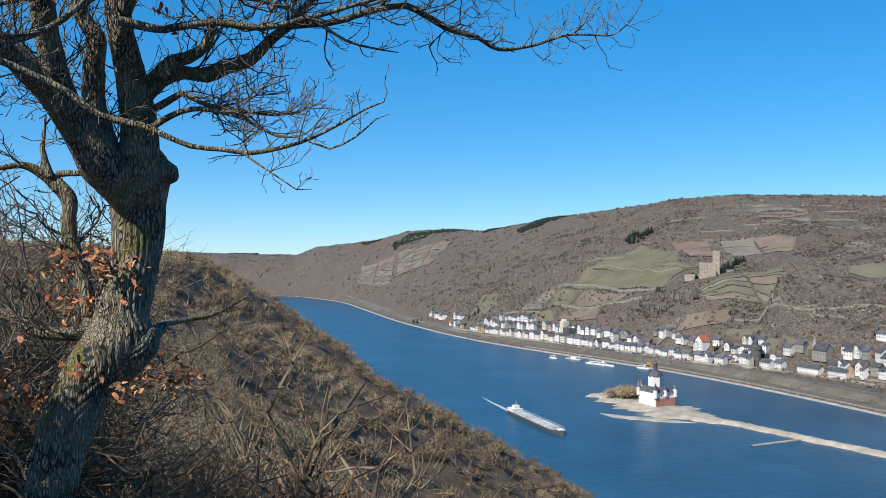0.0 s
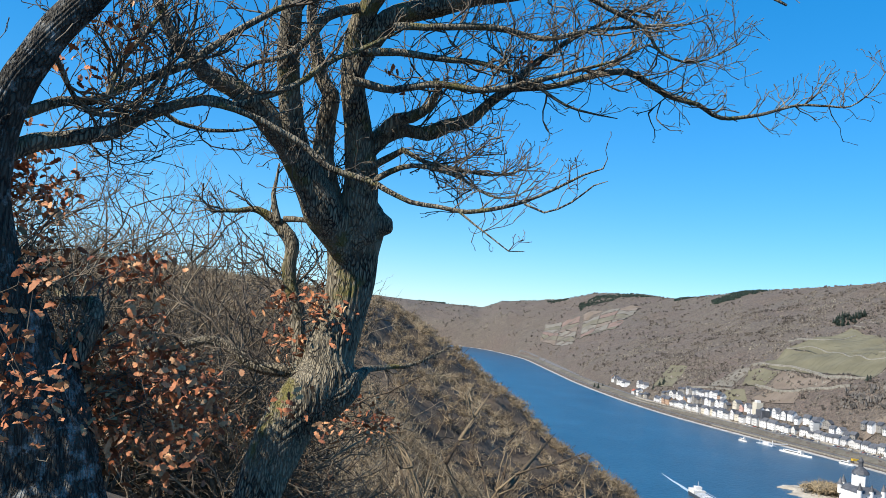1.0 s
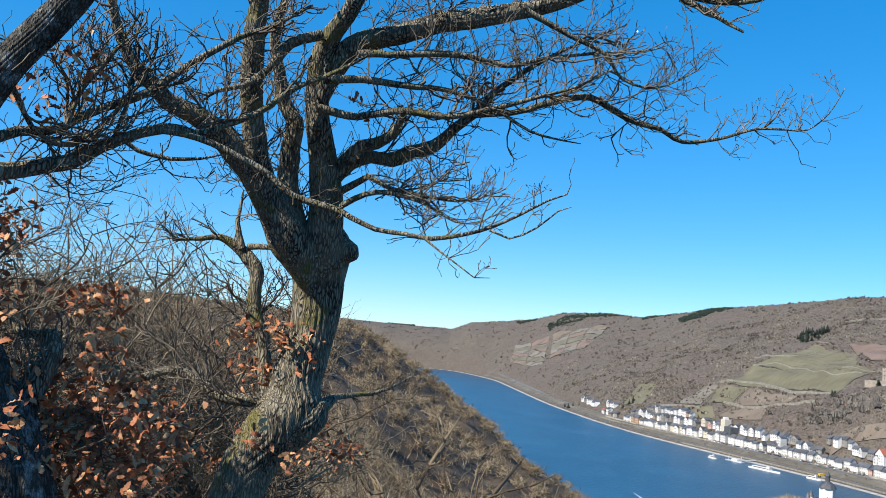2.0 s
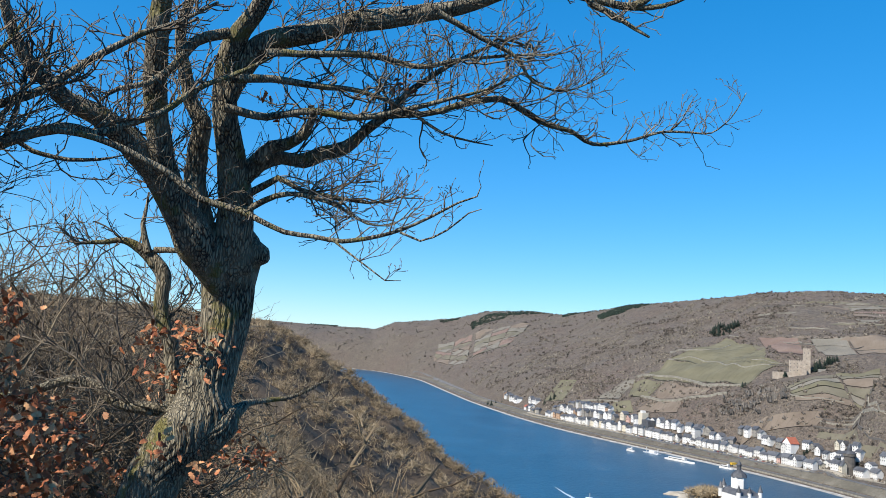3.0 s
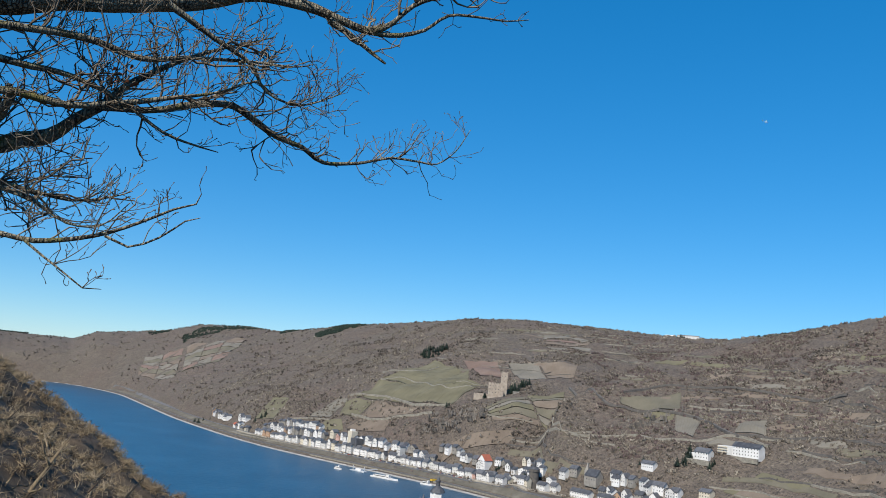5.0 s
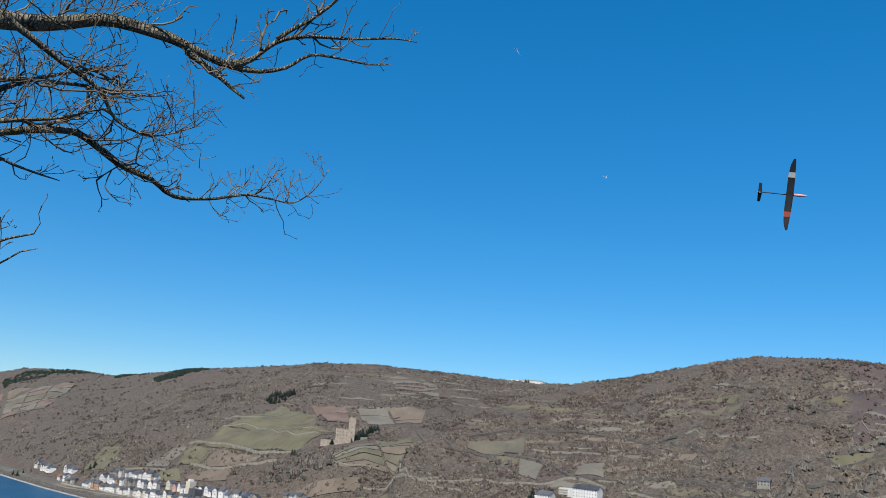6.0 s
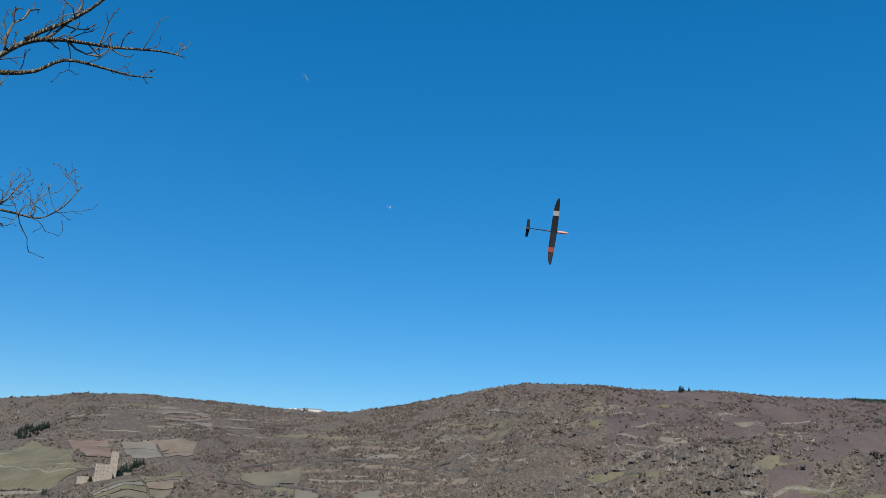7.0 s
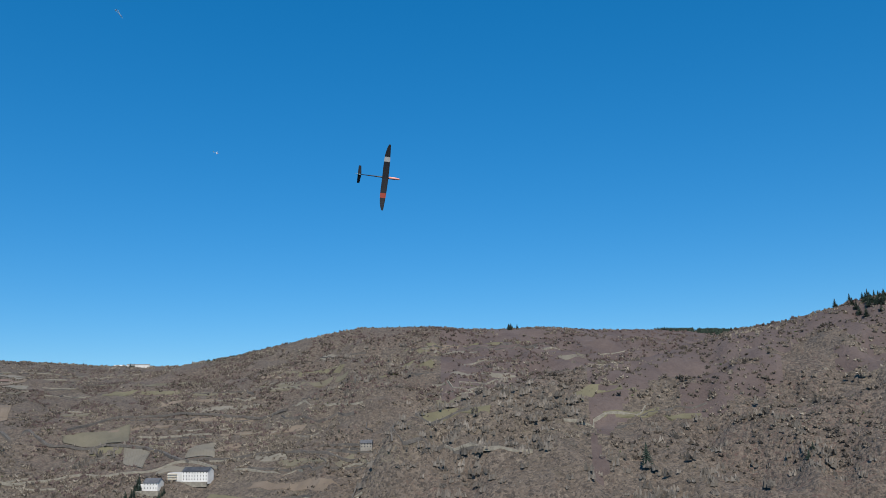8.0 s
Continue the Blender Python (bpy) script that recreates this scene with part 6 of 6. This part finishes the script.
boat(200, 1058, -52, 46, 7, "long white passenger boat moored at the bank")
boat(246, 1020, -52, 18, 5, "small white ferry moored at the bank")
boat(150, 1128, -55, 14, 4, "small white boat beside the landing stage")
t = block("landing_stage", 176, 1118, -56, [("pontoon", -14, 14, -3, 3, -1, 1.2, DECK), ("shelter", -4, 6, -2, 2, 1.22, 3.6, WHITE), ("mooring_post", -11, -10.4, -0.3, 0.3, 1.22, 7, WHITE), ("mooring_post", 10.4, 11, -0.3, 0.3, 1.22, 7, WHITE)], "white floating landing stage with mooring posts", "landing stage")
t.location.z = 0
ribbon("gangway", [(180, 1122), (196, 1128), (212, 1134)], 2.2, DECK, "white gangway from landing stage to shore", "gangway", 2.2, 0.5, 4, False)
t = block("digger", *along(1030, 16)[:2], 20, [("body", -3, 3, -2, 2, 1, 3.4, YELLOW), ("track", -3.4, 3.4, -2.3, -1.2, 0, 1, STEEL), ("track", -3.4, 3.4, 1.2, 2.3, 0, 1, STEEL), ("arm", 3.05, 10, -0.4, 0.4, 2, 3, YELLOW)], "yellow digger working on the river bank", "digger")

# parked cars on the quay
rq = random.Random(3)
PAINTS = [material("car_paint", [c, tuple(v * 1.15 for v in c)], 1, 0.35, 0.0) for c in ((0.5, 0.5, 0.5), (0.04, 0.04, 0.045), (0.1, 0.12, 0.18), (0.35, 0.05, 0.04), (0.7, 0.7, 0.68))]
CAR = []
for m in PAINTS:
    c = tagged(new("car"), "parked car on the riverside quay", "car", "parked cars")
    part("body", solid([(x, y, z) for z, l in ((0.3, 2.2), (0.95, 2.1)) for x in (-l, l) for y in (-0.9, 0.9)], [(0, 1, 3, 2), (4, 5, 7, 6), (0, 1, 5, 4), (2, 3, 7, 6), (0, 2, 6, 4), (1, 3, 7, 5)]), m, c)
    part("cabin", solid([(x, y, z) for z, l, k in ((0.96, 1.4, 0.8), (1.5, 0.9, 0.65)) for x in (-l, l) for y in (-k, k)], [(0, 1, 3, 2), (4, 5, 7, 6), (0, 1, 5, 4), (2, 3, 7, 6), (0, 2, 6, 4), (1, 3, 7, 5)]), PANE, c)
    for x in (-1.4, 1.4):
        for y in (-0.8, 0.8):
            part("wheel", box(x - 0.3, x + 0.3, y - 0.1, y + 0.1, 0, 0.6), STEEL, c)
    CAR.append(c)
spots = [along(1000 + 3.1 * k, 47 + rq.uniform(-0.4, 0.4)) for k in range(75) if rq.random() < 0.6]
for n, (x, y, turn) in enumerate(spots):
    m = pose(x, y, float(height(x, y)) + 0.7, 0, 0, turn + 90)
    if n < len(CAR):
        CAR[n].matrix_world = m
    else:
        copy_thing(CAR[rq.randrange(len(CAR))], m)

# bare street trees along the quay
QUAY = []
for a, b, c in far_kinds[:3]:
    bag = Bag()
    bag.spikes(a, b, c * 2.2)
    QUAY.append(bag.mesh("crown", WOOD_NEAR))
for k in range(130):
    y = rq.uniform(640, 1500)
    x, yy, turn = along(y, rq.choice((24, 34, 35, 46, 52)))
    t = tagged(new("street_tree"), "bare clipped street tree on the quay", "tree", "quay trees")
    t.matrix_world = pose(x, yy, float(height(x, yy)), 0, 0, rq.uniform(0, 360)) @ Matrix.Scale(rq.uniform(4, 8), 4)
    part("crown", QUAY[rq.randrange(3)], WOOD_NEAR, t)



# ---- model gliders in the air ----
CARBON = material("dark_carbon_film", [(0.012, 0.012, 0.014), (0.03, 0.03, 0.033)], 6, 0.45, 0.0)
PALE_FILM = material("pale_grey_film", [(0.42, 0.43, 0.42), (0.5, 0.51, 0.5)], 6, 0.5, 0.0)
RED_FILM = material("red_film", [(0.3, 0.05, 0.03), (0.38, 0.07, 0.04)], 6, 0.5, 0.0)
PINK_NOSE = material("pink_nose_paint", [(0.75, 0.3, 0.24), (0.8, 0.36, 0.3)], 6, 0.4, 0.0)
CYAN_FILM = material("cyan_white_film", [(0.5, 0.72, 0.7), (0.62, 0.8, 0.78)], 6, 0.5, 0.0)


def aerofoil(y0, y1, chord, sweep, thick, dihedral, n=8, lift=0.0):
    """A wing strip between two span stations; chord, sweep and dihedral are functions of the station."""
    ys = np.linspace(y0, y1, n)
    prof = [(0.0, 0.0), (0.08, 0.6), (0.3, 1.0), (0.65, 0.6), (1.0, 0.05), (0.65, -0.3), (0.3, -0.5), (0.08, -0.35)]
    v = [(sweep(y) - u * chord(y), y, dihedral(y) + (w * thick + math.copysign(lift, w)) * chord(y)) for y in ys for u, w in prof]
    k = len(prof)
    i = np.arange(n * k).reshape(n, k)
    f = np.stack([i[:-1], np.roll(i, -1, 1)[:-1], np.roll(i, -1, 1)[1:], i[1:]], -1).reshape(-1, 4).tolist()
    return solid(v, f + [i[0].tolist(), i[-1].tolist()])


def glider(m, film, tip, mark, label):
    t = tagged(new("model_glider"), label, "glider", "model gliders")
    t.matrix_world = m
    chord = lambda y: 0.145 * max(0.12, 1 - abs(y / 0.78) ** 3.2) ** 0.6
    sweep = lambda y: 0.07 - 0.06 * abs(y) ** 2
    rise = lambda y: 0.03 + 0.1 * abs(y) ** 1.6
    wing = part("wing", aerofoil(-0.755, 0.755, chord, sweep, 0.06, rise, 41), film, t, "dark slim tapered wing")
    part("wing_panel", aerofoil(0.36, 0.47, chord, sweep, 0.06, rise, 6, 0.012), tip, wing, "pale grey panel")
    part("wing_panel", aerofoil(-0.47, -0.36, chord, sweep, 0.06, rise, 6, 0.012), mark, wing, "red panel")
    b = Bag()
    b.tube([(0.34, 0, 0), (0.3, 0, 0), (0.2, 0, 0), (0.08, 0, 0)], [0.004, 0.02, 0.03, 0.028], 10)
    part("nose", b.mesh("nose", PINK_NOSE), PINK_NOSE, t, "pinkish nose")
    b = Bag()
    b.tube([(0.08, 0, 0), (-0.1, 0, 0), (-0.62, 0, 0.005)], [0.028, 0.016, 0.007], 10)
    part("boom", b.mesh("boom", film), film, t)
    part("tailplane", aerofoil(-0.2, 0.2, lambda y: 0.085 * (1 - 1.6 * abs(y)), lambda y: -0.55 - 0.12 * abs(y), 0.05, lambda y: 0.02, 9), film, t)
    fin = part("fin", solid([(-0.54, s * 0.006, 0.0) for s in (-1, 1)] + [(-0.67, s * 0.003, 0.0) for s in (-1, 1)] + [(-0.62, s * 0.004, 0.2) for s in (-1, 1)] + [(-0.68, s * 0.003, 0.2) for s in (-1, 1)],
                         [(0, 1, 5, 4), (2, 3, 7, 6), (0, 2, 6, 4), (1, 3, 7, 5), (0, 1, 3, 2), (4, 5, 7, 6)]), film, t)
    part("fin_band", solid([(-0.565, s * 0.008, 0.09) for s in (-1, 1)] + [(-0.675, s * 0.006, 0.09) for s in (-1, 1)] + [(-0.59, s * 0.008, 0.15) for s in (-1, 1)] + [(-0.68, s * 0.006, 0.15) for s in (-1, 1)],
                           [(0, 1, 5, 4), (2, 3, 7, 6), (0, 2, 6, 4), (1, 3, 7, 5), (0, 1, 3, 2), (4, 5, 7, 6)]), CYAN_FILM, fin, "cyan and white band")
    return t


ahead = Vector((0.70, -0.67, -0.12)).normalized()
span = Vector((-0.16, -0.47, 1.43))
span = (span - ahead * span.dot(ahead)).normalized()
turn = Matrix((ahead, span, ahead.cross(span))).transposed().to_4x4()
glider(Matrix.Translation((15.22, 14.56, EYE_Z + 6.43)) @ turn @ Matrix.Scale(1.15, 4), CARBON, PALE_FILM, RED_FILM, "black model glider banking with pale and red wing panels")
glider(Matrix.Translation((37.66, 71.46, EYE_Z + 39.87)) @ pose(0, 0, 0, 55, 10, 20), PALE_FILM, CARBON, CARBON, "pale model glider far off in the sky")
glider(Matrix.Translation((86.4, 125.2, EYE_Z + 49.8)) @ pose(0, 0, 0, 40, 20, -30), PALE_FILM, CARBON, CARBON, "pale model glider far off in the sky")
